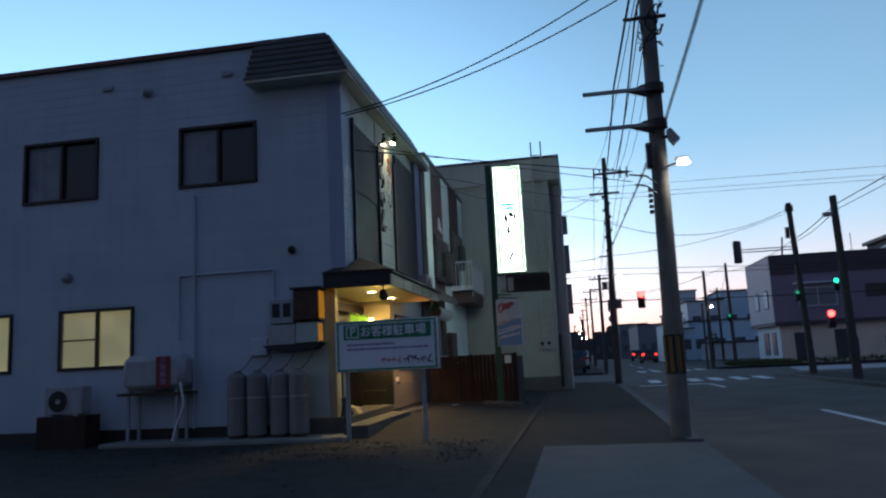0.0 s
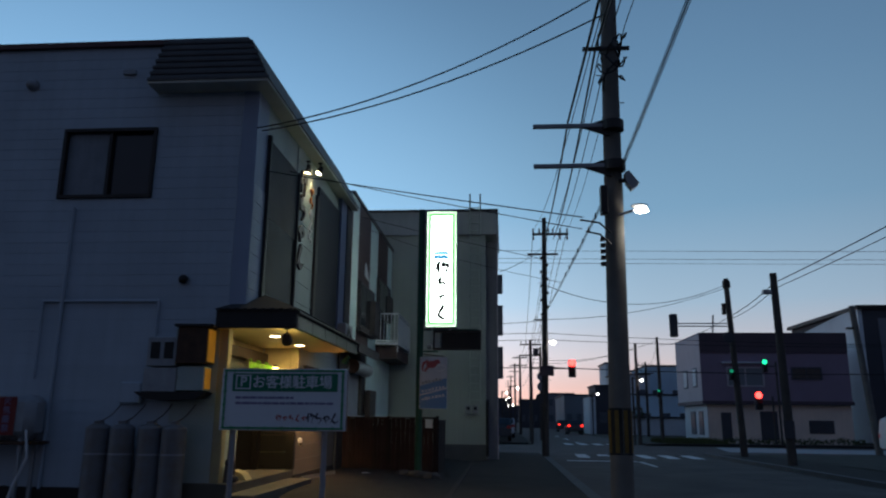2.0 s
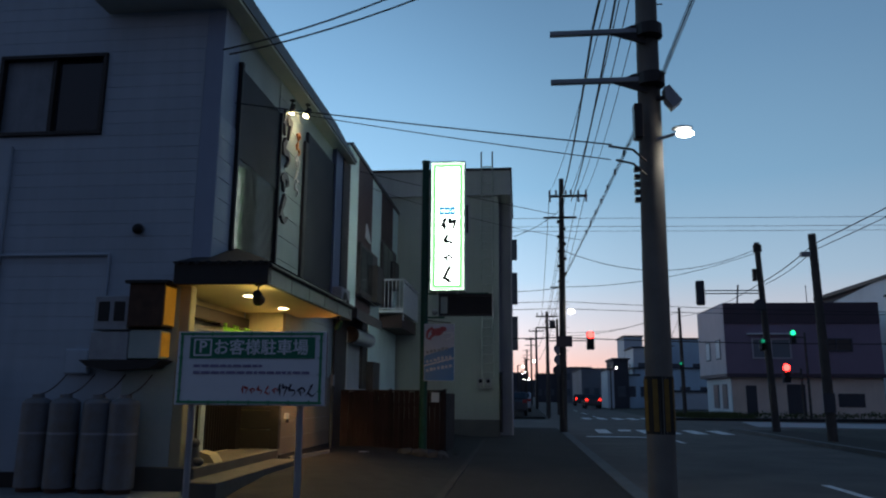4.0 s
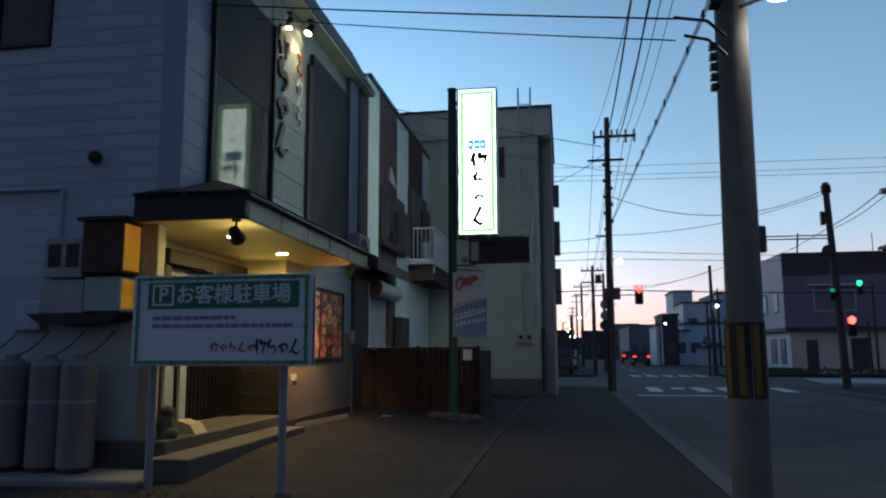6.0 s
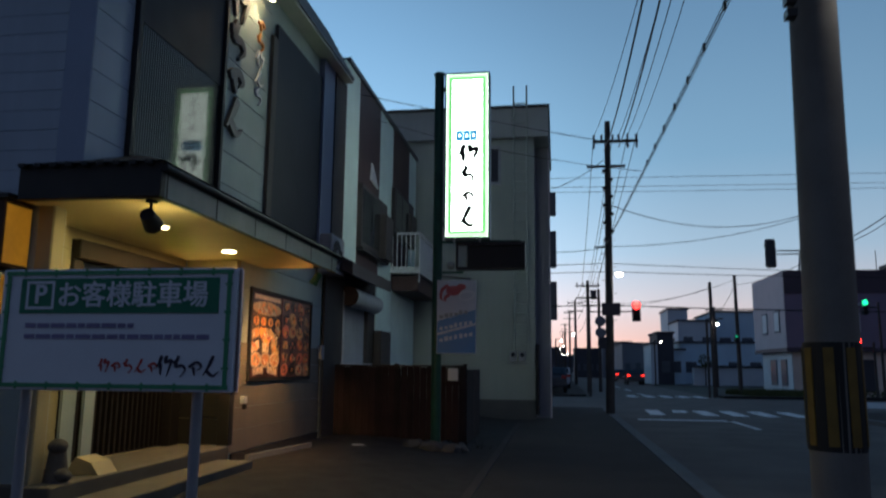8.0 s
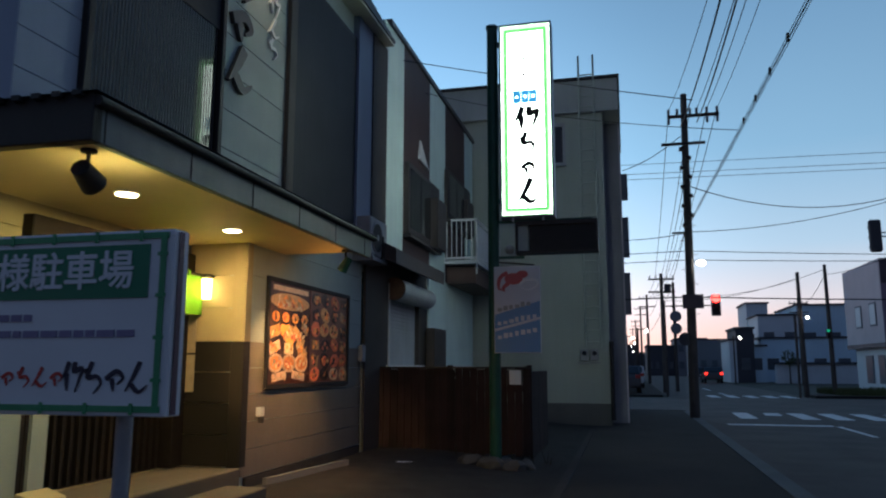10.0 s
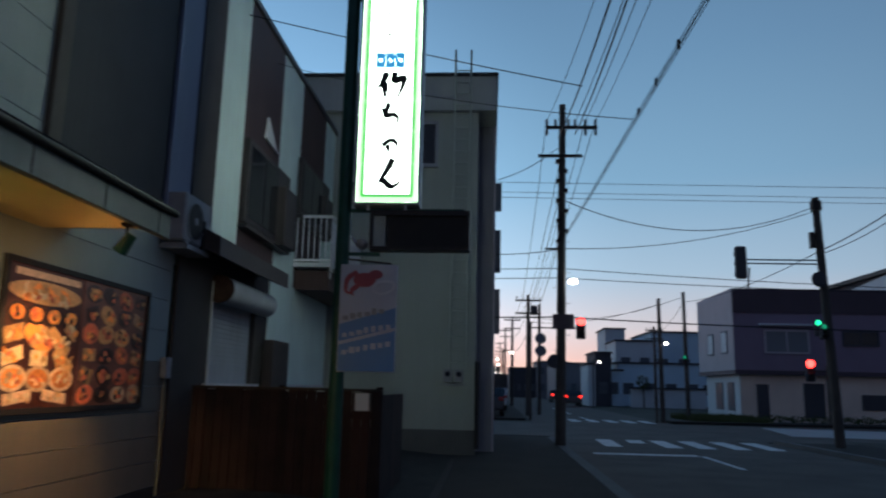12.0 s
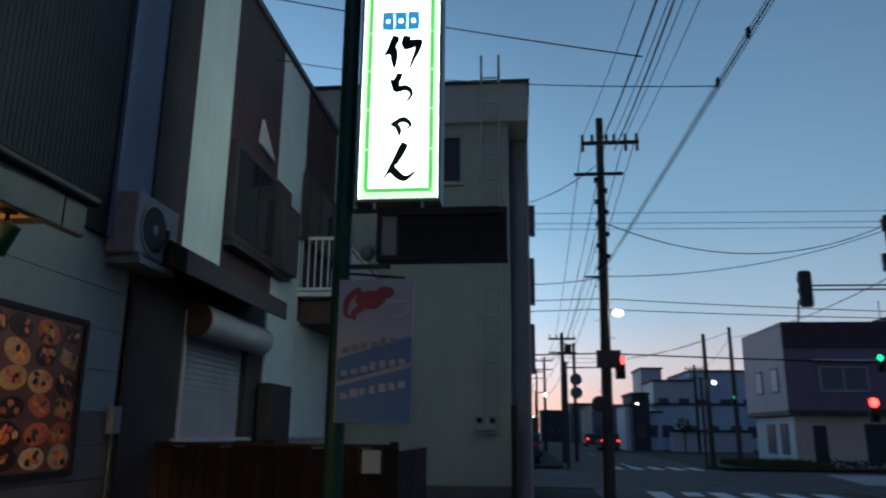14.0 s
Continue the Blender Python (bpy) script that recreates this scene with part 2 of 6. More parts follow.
CARWHITE = mat("white_car_paint", (0.68, 0.70, 0.72), 0.25, var=0.04, bump=0, coat=0.5)
CARDARK = mat("dark_car_paint", (0.045, 0.05, 0.06), 0.25, var=0.1, bump=0, coat=0.5)
RUBBER = mat("black_rubber", (0.02, 0.02, 0.02), 0.8)
PALEWEED = mat("dry_grey_weeds", (0.05, 0.05, 0.045), 0.9, var=0.5, bump=0)
GRASS = mat("dry_dark_grass", (0.07, 0.085, 0.03), 0.8, var=0.4, rand=0.3, bump=0)
WEED = mat("dark_dry_weeds", (0.02, 0.02, 0.012), 0.9, var=0.4, bump=0)
# Same base boards as DARKBOARD, lightened in colour for the lamplight on the front wall.
MENUBOARD = mat("base_siding_light_in", (0.19, 0.165, 0.135), 0.6, var=0.2, scale=2, grain=60, rand=0.15, streak=0.3)
BLUECOL = mat("dusky_blue_panel", (0.20, 0.235, 0.34), 0.5, var=0.12, scale=1.2, streak=0.4)
STONE = mat("rough_grey_stone", (0.08, 0.078, 0.075), 0.9, var=0.3, scale=6, bump=0.6)
PLATE = mat("white_plate_print", (0.54, 0.31, 0.17), 0.35, var=0.45, scale=20, rand=0.6, bump=0)
FOODA = mat("orange_food_print", (0.80, 0.22, 0.04), 0.35, var=0.5, scale=25, grain=90, rand=0.5, bump=0)
FOODB = mat("red_food_print", (0.58, 0.12, 0.05), 0.35, var=0.5, scale=25, grain=90, rand=0.5, bump=0)
SHRIMP = mat("orange_letter_paint", (0.62, 0.22, 0.05), 0.5, var=0.2)
FOODC = mat("tan_food_print", (0.52, 0.25, 0.09), 0.35, var=0.4, scale=25, grain=90, rand=0.5, bump=0)
POSTERBG = mat("dark_red_brown_print", (0.055, 0.016, 0.01), 0.3, var=0.5, scale=5, bump=0)
POSTERBG2 = mat("rose_brown_print", (0.13, 0.05, 0.035), 0.3, var=0.4, scale=4, bump=0)


def painted_spot_glow(m, near, far):
    """Spotlight on a print, put in as emission that fades along the wall."""
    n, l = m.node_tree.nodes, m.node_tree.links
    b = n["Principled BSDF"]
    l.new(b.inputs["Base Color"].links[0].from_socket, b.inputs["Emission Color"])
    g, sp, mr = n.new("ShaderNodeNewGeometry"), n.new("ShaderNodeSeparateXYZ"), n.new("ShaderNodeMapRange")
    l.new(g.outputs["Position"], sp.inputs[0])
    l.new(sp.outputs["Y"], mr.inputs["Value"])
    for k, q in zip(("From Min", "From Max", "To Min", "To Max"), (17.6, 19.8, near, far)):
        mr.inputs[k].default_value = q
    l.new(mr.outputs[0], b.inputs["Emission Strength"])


# The poster prints give no light themselves; the spot's falloff is painted as glow.
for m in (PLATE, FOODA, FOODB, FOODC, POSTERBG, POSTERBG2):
    painted_spot_glow(m, 0.22, 0.02)
SIGNWHITE = glow("lit_sign_white", (0.84, 1.0, 0.90), 6.2)
SIGNGREEN = glow("lit_sign_green", (0.13, 0.72, 0.17), 0.7)
SIGNPALE = glow("lit_sign_pale_green", (0.62, 1.0, 0.60), 1.1)
SIGNBLUE = glow("lit_sign_blue", (0.06, 0.42, 0.80), 0.55)
SIGNINK = mat("sign_ink", (0.02, 0.018, 0.018), 0.5, bump=0)
LAMPWARM = glow("lit_warm_lamp", (1.0, 0.80, 0.42), 16)
LAMPWHITE = glow("lit_white_lamp", (1.0, 0.93, 0.78), 22)
LANTERN = glow("lit_lantern", (1.0, 0.70, 0.25), 7)
LITWINDOW = glow("lit_frosted_pane", (0.80, 0.71, 0.36), 0.105, 0.2, 1.5)
# Utility box sides, no lamp: amber light falling on them is put in as glow.
LITAMBER = glow("amber_light_as_glow", (0.62, 0.28, 0.025), 0.14, 0.6, 9.0)
REDLIGHT = glow("lit_red_signal", (1.0, 0.03, 0.025), 10)
TAILRED = glow("lit_tail_lamp", (1.0, 0.03, 0.02), 2.5)
FARPANE = mat("dull_far_window_glass", (0.10, 0.115, 0.14), 0.3, var=0.25, scale=1, bump=0)
GREENLIGHT = glow("lit_green_signal", (0.02, 1.0, 0.42), 1.6)
GREENDIM = glow("lit_green_pedestrian_signal", (0.03, 0.9, 0.45), 0.2)
APRON = mat("pale_concrete_apron", (0.40, 0.39, 0.39), 0.85, var=0.2, scale=0.8, grain=60, bump=0.2)
LADDER = mat("pale_green_steel", (0.36, 0.405, 0.365), 0.5, var=0.15, scale=4, streak=0.3)
SLAB = mat("pale_worn_slab", (0.2, 0.195, 0.185), 0.85, var=0.3, scale=1.6, grain=90, bump=0.4)
EDGING = mat("dark_weathered_concrete", (0.036, 0.032, 0.03), 0.9, var=0.3, scale=1.6, grain=90, bump=0.4, rand=0.3)
GLAZE = mat("dark_ribbed_glass", (0.012, 0.013, 0.018), 0.05, var=0.2, scale=1, bump=0, spec=0.5)
FARLAMP = glow("lit_far_street_lamp", (1.0, 0.95, 0.85), 14)

# ---- mesh helpers ----
def bx(bm, x0, x1, y0, y1, z0, z1, bev=0.0):
    r = bmesh.ops.create_cube(bm, size=1.0, matrix=Matrix.LocRotScale(((x0 + x1) / 2, (y0 + y1) / 2, (z0 + z1) / 2), None, (abs(x1 - x0), abs(y1 - y0), abs(z1 - z0))))
    if bev:
        es = list({e for v in r["verts"] for e in v.link_edges})
        bmesh.ops.bevel(bm, geom=es, offset=bev, segments=1, affect="EDGES")
    return bm


def cyl(bm, p, q, r0, r1=None, n=16, caps=True):
    p, q = Vector(p), Vector(q)
    d = q - p
    m = Matrix.Translation((p + q) / 2) @ d.to_track_quat("Z", "Y").to_matrix().to_4x4()
    bmesh.ops.create_cone(bm, cap_ends=caps, segments=n, radius1=r0, radius2=r0 if r1 is None else r1, depth=d.length, matrix=m)
    return bm


def ball(bm, c, r, s=(1, 1, 1), u=16, v=10):
    bmesh.ops.create_uvsphere(bm, u_segments=u, v_segments=v, radius=r, matrix=Matrix.LocRotScale(c, None, s))
    return bm


def prism(bm, pts, axis, a, b):
    """Extrudes a polygon of 2D points along an axis from a to b."""
    def at(p, t):
        return {"x": (t, p[0], p[1]), "y": (p[0], t, p[1]), "z": (p[0], p[1], t)}[axis]
    lo, hi = [bm.verts.new(at(p, a)) for p in pts], [bm.verts.new(at(p, b)) for p in pts]
    bm.faces.new(lo)
    bm.faces.new(list(reversed(hi)))
    for i in range(len(pts)):
        j = (i + 1) % len(pts)
        bm.faces.new((lo[j], lo[i], hi[i], hi[j]))
    return bm


def B():
    return bmesh.new()


def box(*a, **k):
    return bx(B(), *a, **k)


def mesh_of(name, bm, material, smooth=False):
    bmesh.ops.recalc_face_normals(bm, faces=bm.faces[:])
    me = bpy.data.meshes.new(name)
    bm.to_mesh(me)
    bm.free()
    me.materials.append(material)
    if smooth:
        for f in me.polygons:
            f.use_smooth = True
        me.set_sharp_from_angle(angle=radians(40))
    return me


def thing(name, label, category, group="", kind="", at=(0, 0, 0)):
    ob = new(name)
    ob.empty_display_size = 0.1
    ob.location = at
    return tagged(ob, label, category, group, kind)


def part(name, bm, material, parent=None, label="", smooth=False):
    ob = new(name, mesh_of(name, bm, material, smooth))
    if parent:
        ob.parent = parent
        if parent.data is None:
            ob.matrix_parent_inverse = Matrix.Translation(parent.location).inverted()
    return tagged(ob, label)


def solid(name, bm, material, label, category, group="", kind="", smooth=False):
    return tagged(part(name, bm, material, None, "", smooth), label, category, group, kind)


def cells(bm, axis, a, b, u0, u1, z0, z1, openings=()):
    """A wall between a and b on its axis, over u and z, with rectangular openings (u0, u1, z0, z1), in one piece."""
    us = sorted({u0, u1, *[o[0] for o in openings], *[o[1] for o in openings]})
    zs = sorted({z0, z1, *[o[2] for o in openings], *[o[3] for o in openings]})
    grid_v = {}

    def at(i, j):
        if (i, j) not in grid_v:
            grid_v[i, j] = bm.verts.new((a, us[i], zs[j]) if axis == "x" else (us[i], a, zs[j]))
        return grid_v[i, j]
    faces = []
    for i in range(len(us) - 1):
        for j in range(len(zs) - 1):
            u, z = (us[i] + us[i + 1]) / 2, (zs[j] + zs[j + 1]) / 2
            if not any(o[0] < u < o[1] and o[2] < z < o[3] for o in openings):
                faces.append(bm.faces.new((at(i, j), at(i + 1, j), at(i + 1, j + 1), at(i, j + 1))))
    out = bmesh.ops.extrude_face_region(bm, geom=faces)
    d = Vector((b - a, 0, 0)) if axis == "x" else Vector((0, b - a, 0))
    for g in out["geom"]:
        if isinstance(g, bmesh.types.BMVert):
            g.co += d
    bmesh.ops.recalc_face_normals(bm, faces=bm.faces[:])
    return bm


UNIT = {}


def piece(name, material, parent, x0, x1, y0, y1, z0, z1):
    """A plain bevelled piece on shared mesh data."""
    key = (name, material.name)
    if key not in UNIT:
        UNIT[key] = mesh_of(name, bx(B(), -0.5, 0.5, -0.5, 0.5, -0.5, 0.5, 0.012), material)
    ob = new(name, UNIT[key])
    ob.parent = parent
    base = Vector(parent.location) if parent.data is None else Vector()
    ob.location = Vector(((x0 + x1) / 2, (y0 + y1) / 2, (z0 + z1) / 2)) - base
    ob.scale = (x1 - x0, y1 - y0, z1 - z0)
    return ob


def boards(name, material, parent, axis, face, proud, u0, u1, z0, z1, step, openings=(), gap=0.008):
    """Horizontal boards in front of a wall face, cut round the openings."""
    z = z0
    while z < z1 - 0.02:
        top = min(z + step, z1)
        cuts = sorted((o[0], o[1]) for o in openings if o[2] < top - 0.02 and o[3] > z + 0.02)
        u = u0
        for lo, hi in [*cuts, (u1, u1)]:
            if lo - u > 0.03:
                f = sorted((face, face + proud))
                piece(name, material, parent, *((*f, u, lo) if axis == "x" else (u, lo, *f)), z + gap, top)
            u = max(u, hi)
        z = top


def tube(name, pts, r, material, parent=None, smooth=True):
    c = bpy.data.curves.new(name, "CURVE")
    c.dimensions, c.bevel_depth, c.bevel_resolution, c.use_fill_caps = "3D", r, 1, True
    s = c.splines.new("POLY")
    s.points.add(len(pts) - 1)
    for p, q in zip(s.points, pts):
        p.co = (*q, 1)
    tmp = bpy.data.objects.new(name, c)
    me = bpy.data.meshes.new_from_object(tmp)
    bpy.data.objects.remove(tmp)
    me.materials.clear()
    me.materials.append(material)
    ob = new(name, me)
    if parent:
        ob.parent = parent
        if parent.data is None:
            ob.matrix_parent_inverse = Matrix.Translation(parent.location).inverted()
    return ob


def sag(p, q, drop, n=14):
    p, q = Vector(p), Vector(q)
    return [p.lerp(q, i / n) - Vector((0, 0, 4 * drop * (i / n) * (1 - i / n))) for i in range(n + 1)]


def writing(name, text, size, m, material, parent, depth=0.002):
    """Built-in font, flat letters, centred on the pose m."""
    c = bpy.data.curves.new(name, "FONT")
    c.body, c.size, c.extrude, c.align_x, c.align_y = text, size, depth, "CENTER", "CENTER"
    tmp = bpy.data.objects.new(name, c)
    me = bpy.data.meshes.new_from_object(tmp)
    bpy.data.objects.remove(tmp)
    me.materials.clear()
    me.materials.append(material)
    bold = bmesh.new()
    for dx, dy in ((0, 0), (0.02, 0.004), (-0.018, 0), (0.002, 0.016), (0, -0.016)):
        copy = me.copy()
        copy.transform(Matrix.Translation((dx * size, dy * size, dx * 0.01)))
        bold.from_mesh(copy)
        bpy.data.meshes.remove(copy)
    bold.to_mesh(me)
    bold.free()
    me.transform(m)
    ob = new(name, me)
    ob.parent = parent
    if parent.data is None:
        ob.matrix_parent_inverse = Matrix.Translation(parent.location).inverted()
    return ob

# ---- ground, road, pavement ----
ROADZ = -0.08


def lot_z(x, y):
    t = min(1.0, max(0.0, (-0.95 - x) / 2.6))
    g = min(1.0, max(0.0, (y - 12.8) / 2.4))
    return (0.05 + 0.14 * g * g * (3 - 2 * g)) * t * t * (3 - 2 * t) + 0.012 * noise.noise((x * 1.3, y * 1.3, 0))


def grid(bm, x0, x1, y0, y1, nx, ny, fz):
    vs = [[bm.verts.new((x0 + (x1 - x0) * i / nx, y0 + (y1 - y0) * j / ny, fz(x0 + (x1 - x0) * i / nx, y0 + (y1 - y0) * j / ny))) for i in range(nx + 1)] for j in range(ny + 1)]
    for j in range(ny):
        for i in range(nx):
            bm.faces.new((vs[j][i], vs[j][i + 1], vs[j + 1][i + 1], vs[j + 1][i]))
    return bm


solid("ground", grid(B(), -1500, 1500, -600, 2500, 2, 2, lambda x, y: ROADZ - 0.03), EARTH, "dark bare earth and low ground reaching the horizon", "ground", kind="structure")
road_bm = B()
bx(road_bm, 1.86, 9.0, -30, 600, ROADZ - 0.2, ROADZ)
bx(road_bm, -150, 1.86, 38.5, 49.5, ROADZ - 0.2, ROADZ)
bx(road_bm, 9.0, 300, 38.0, 50.5, ROADZ - 0.2, ROADZ)
road = solid("road", road_bm, ASPHALT, "dark worn asphalt road with a crossing street", "road", kind="structure")
for x in (5.2,):
    for y0, y1 in ((-6, 4), (12.2, 17.5), (28.5, 31.6), (53, 58), (63, 68), (73, 78)):
        part("centre_line", box(x - 0.07, x + 0.07, y0, y1, ROADZ, ROADZ + 0.004), PAINTLINE, road)
for i, x in enumerate((3.15, 4.15, 4.9, 5.85, 6.85, 7.85)):
    part("crossing_bar", prism(B(), [(x, 36.0 if i == 1 else 34.3), (x + 0.5, 36.0 if i == 1 else 34.3), (x + 0.62, 37.4), (x + 0.12, 37.4)], "z", ROADZ, ROADZ + 0.004), PAINTLINE, road)
for x in (4.0, 4.95, 5.9, 6.85, 7.75):
    part("crossing_bar", box(x, x + 0.5, 51.0, 54.0, ROADZ, ROADZ + 0.004), PAINTLINE, road)
part("stop_line", box(2.45, 5.1, 31.5, 31.95, ROADZ, ROADZ + 0.004), PAINTLINE, road)

pave_bm = B()
bx(pave_bm, -1.0, 1.62, -30, 36.5, -0.3, 0.0)
bx(pave_bm, -30, -1.0, 29.0, 36.5, -0.3, -0.005)
bx(pave_bm, -30, 1.62, 51.5, 600, -0.3, 0.0)
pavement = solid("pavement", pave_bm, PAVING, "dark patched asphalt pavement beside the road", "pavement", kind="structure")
part("driveway_slab", box(-0.52, 1.62, -6, 11.62, -0.1, 0.006), CONCRETE, pavement, "pale concrete driveway slab")
verge_bm = B()
bx(verge_bm, 9.2, 11.4, -30, 36.5, -0.3, 0.02)
bx(verge_bm, 9.2, 60, 51.8, 54.5, -0.3, 0.02)
solid("pavement_across", verge_bm, PAVING, "dark asphalt footway on the far side of the road", "pavement", kind="structure")
solid("verge", grid(B(), 11.4, 60, -20, 37.5, 20, 24, lambda x, y: 0.03 + 0.05 * noise.noise((x, y, 3))), EARTH, "dark rough earth verge across the road", "ground", kind="structure")
lot_bm = grid(B(), -24, -1.0, -12, 29.0, 46, 82, lot_z)
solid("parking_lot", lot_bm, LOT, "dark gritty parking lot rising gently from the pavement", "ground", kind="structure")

kerb = thing("kerb", "pale worn concrete kerb stones along the road", "kerb", kind="structure")
for i in range(72):
    y = -6 + i * 0.6
    if y > 36:
        break
    low = 0.0 if y > 11.4 else -0.045
    piece("kerb_stone", CONCRETE, kerb, 1.62, 1.86, y, y + 0.592, -0.25, 0.012 + low)
kerb_far = thing("kerb_across", "dull concrete kerb stones across the road", "kerb", kind="structure")
for i in range(36):
    piece("kerb_stone", CONCRETE, kerb_far, 9.0, 9.2, -6 + i * 1.2, -6 + i * 1.2 + 1.19, -0.25, 0.05)
edging = thing("edging", "low dark concrete edging between pavement and parking lot", "edging", kind="structure")
for i in range(34):
    piece("edging_stone", EDGING, edging, -1.08, -0.97, -6 + i * 1.0, -6 + i * 1.0 + 0.99, -0.25, 0.02)
solid("concrete_apron", prism(B(), [(11.5, 42.0), (30, 39.6), (30, 45.5), (12.7, 48.7)], "z", ROADZ, ROADZ + 0.02), APRON, "pale concrete patch at the street corner", "pavement", kind="structure")

# ---- restaurant building ----
YW, XF = 13.55, -4.2
house = thing("restaurant_building", "two-storey blue-grey sided restaurant with a lit porch", "building", at=(-9, 17, 0))
up_windows = [(-7.59, -6.02, 5.13, 6.28), (-11.17, -9.54, 5.08, 6.28)]
low_windows = [(-10.23, -8.68, 1.58, 2.68), (-13.0, -11.43, 1.58, 2.68)]
side_open = up_windows + low_windows
side = part("wall", cells(B(), "y", YW, YW + 0.2, -17, -4.45, 0, 7.9, side_open), SIDING, house, "blue-grey horizontal siding")
part("plinth", box(-17, -4.9, YW - 0.04, YW, 0, 0.32), BLACKTRIM, house, "dark base course")
front_up = part("wall", box(XF - 0.25, XF, YW, 21.55, 2.95, 7.2), GREYBOARD, house, "upper front wall")
part("wall", box(-17, -16.8, YW + 0.2, 21.5, 0, 7.9), SIDING, house)
part("wall", box(-16.8, -5.6, 21.3, 21.5, 0, 7.9), SIDING, house)
part("roof", box(-17, -4.6, YW + 0.1, 21.5, 7.6, 7.9), ROOFTIN, house, "flat roof deck")
part("coping", box(-17.1, -5.9, YW - 0.08, YW + 0.25, 7.9, 8.0), CAPRED, house, "dull red roof coping")
for (a, b, c, d), lit in [(o, False) for o in up_windows] + [(o, True) for o in low_windows]:
    win = part("window", B(), BRONZE, house, "aluminium sliding window, lit yellow" if lit else "dark aluminium sliding window")
    fb = B()
    f = 0.06
    for q in ((a - f, b + f, d, d + f), (a - f, b + f, c - f, c), (a - f, a, c, d), (b, b + f, c, d)):
        bx(fb, q[0], q[1], YW - 0.05, YW + 0.12, q[2], q[3], 0.006)
    mid = (a + b) / 2
    bx(fb, mid - 0.03, mid + 0.03, YW + 0.0, YW + 0.09, c, d)
    if lit:
        bx(fb, a, mid, YW + 0.03, YW + 0.07, (c + d) / 2 - 0.02, (c + d) / 2 + 0.01)
    part("frame", fb, BRONZE, win)
    part("pane", box(a, mid, YW + 0.05, YW + 0.06, c, d), LITWINDOW if lit else CURTAIN, win)
    part("pane", box(mid, b, YW + 0.07, YW + 0.08, c, d), LITWINDOW if lit else DARKGLASS, win)

# mansard hood round the eaves
hood = part("mansard", B(), ROOFTIN, house, "ribbed dark brown metal mansard eave")
EV, TP, YN, YFAR = -3.92, -4.45, 13.12, 21.2
mb = B()
bt = [mb.verts.new(p) for p in ((-6.02, YN, 7.03), (EV, YN, 7.03), (EV, YFAR, 7.05), (-5.4, YFAR, 7.05))]
tp = [mb.verts.new(p) for p in ((-5.95, 13.5, 8.02), (TP, 13.5, 8.02), (TP, 20.95, 8.05), (-5.4, 20.95, 8.05))]
for i, j in ((0, 1), (1, 2), (2, 3)):
    mb.faces.new((bt[i], bt[j], tp[j], tp[i]))
mb.faces.new(tp)
mb.faces.new((bt[0], tp[0], mb.verts.new((-6.02, 13.5, 7.03))))
part("slope", mb, ROOFTIN, hood)
part("soffit", prism(B(), [(-6.02, YN), (EV, YN), (EV, YFAR), (-4.4, YFAR), (-4.4, YW), (-6.02, YW)], "z", 6.98, 7.03), EAVE, hood, "pale eave soffit")
for i in range(7):
    t = i / 7
    z = 7.03 + t * 0.99
    yy, xx = YN + t * 0.38, EV + t * (TP - EV)
    piece("rib", ROOFTIN, hood, -6.03 + t * 0.07, xx + 0.012, yy - 0.022, yy + 0.02, z, z + 0.05)
    piece("rib", ROOFTIN, hood, xx - 0.02, xx + 0.022, yy, YFAR - t * 0.25, z, z + 0.05)

# front upper floor
corner = part("corner_panel", box(XF - 0.25, XF + 0.02, YW - 0.02, 14.12, 3.2, 6.98), BLUEWHITE, house, "pale blue corner panel")
boards("board", SIDING, corner, "x", XF + 0.02, 0.012, YW - 0.02, 14.12, 3.2, 5.3, 0.3)
lat = part("glazed_panel", box(XF, XF + 0.05, 14.12, 16.08, 3.5, 4.9), GLAZE, house, "dark ribbed glass panel")
part("dark_panel", box(XF, XF + 0.06, 14.12, 16.08, 4.9, 6.32), LOUVRE, lat, "dark slate panel")
part("frame_post", box(XF, XF + 0.09, 14.12, 14.2, 3.45, 6.4, 0.008), BLACKTRIM, lat)
part("frame_post", box(XF, XF + 0.1, 16.02, 16.09, 3.45, 6.32, 0.008), BLACKTRIM, lat)
for i in range(42):
    y = 14.22 + i * 0.0428
    piece("rib", BLACKTRIM, lat, XF + 0.05, XF + 0.0525, y, y + 0.022, 3.5, 4.9)
boards("board", GREYBOARD, front_up, "x", XF, 0.02, 16.1, 17.62, 3.3, 6.97, 0.42)
part("divider", box(XF, XF + 0.075, 17.62, 17.82, 3.4, 6.35, 0.01), TANPILLAR, house, "brown wooden divider")
panel = part("dark_panel", box(XF, XF + 0.06, 17.82, 19.98, 3.3, 6.6), DARKPANEL, house, "dark blue ribbed wall panel")
for i in range(34):
    y = 17.86 + i * 0.0617
    piece("slat", LOUVRE, panel, XF + 0.06, XF + 0.0625, y, y + 0.022, 3.4, 6.55)
part("column", box(XF, XF + 0.1, 19.98, 20.62, 3.3, 6.98), BLUECOL, house, "pale blue end column")
part("column", box(XF, XF + 0.12, 20.62, 21.34, 3.3, 7.0), TANPILLAR, house, "brown end column")

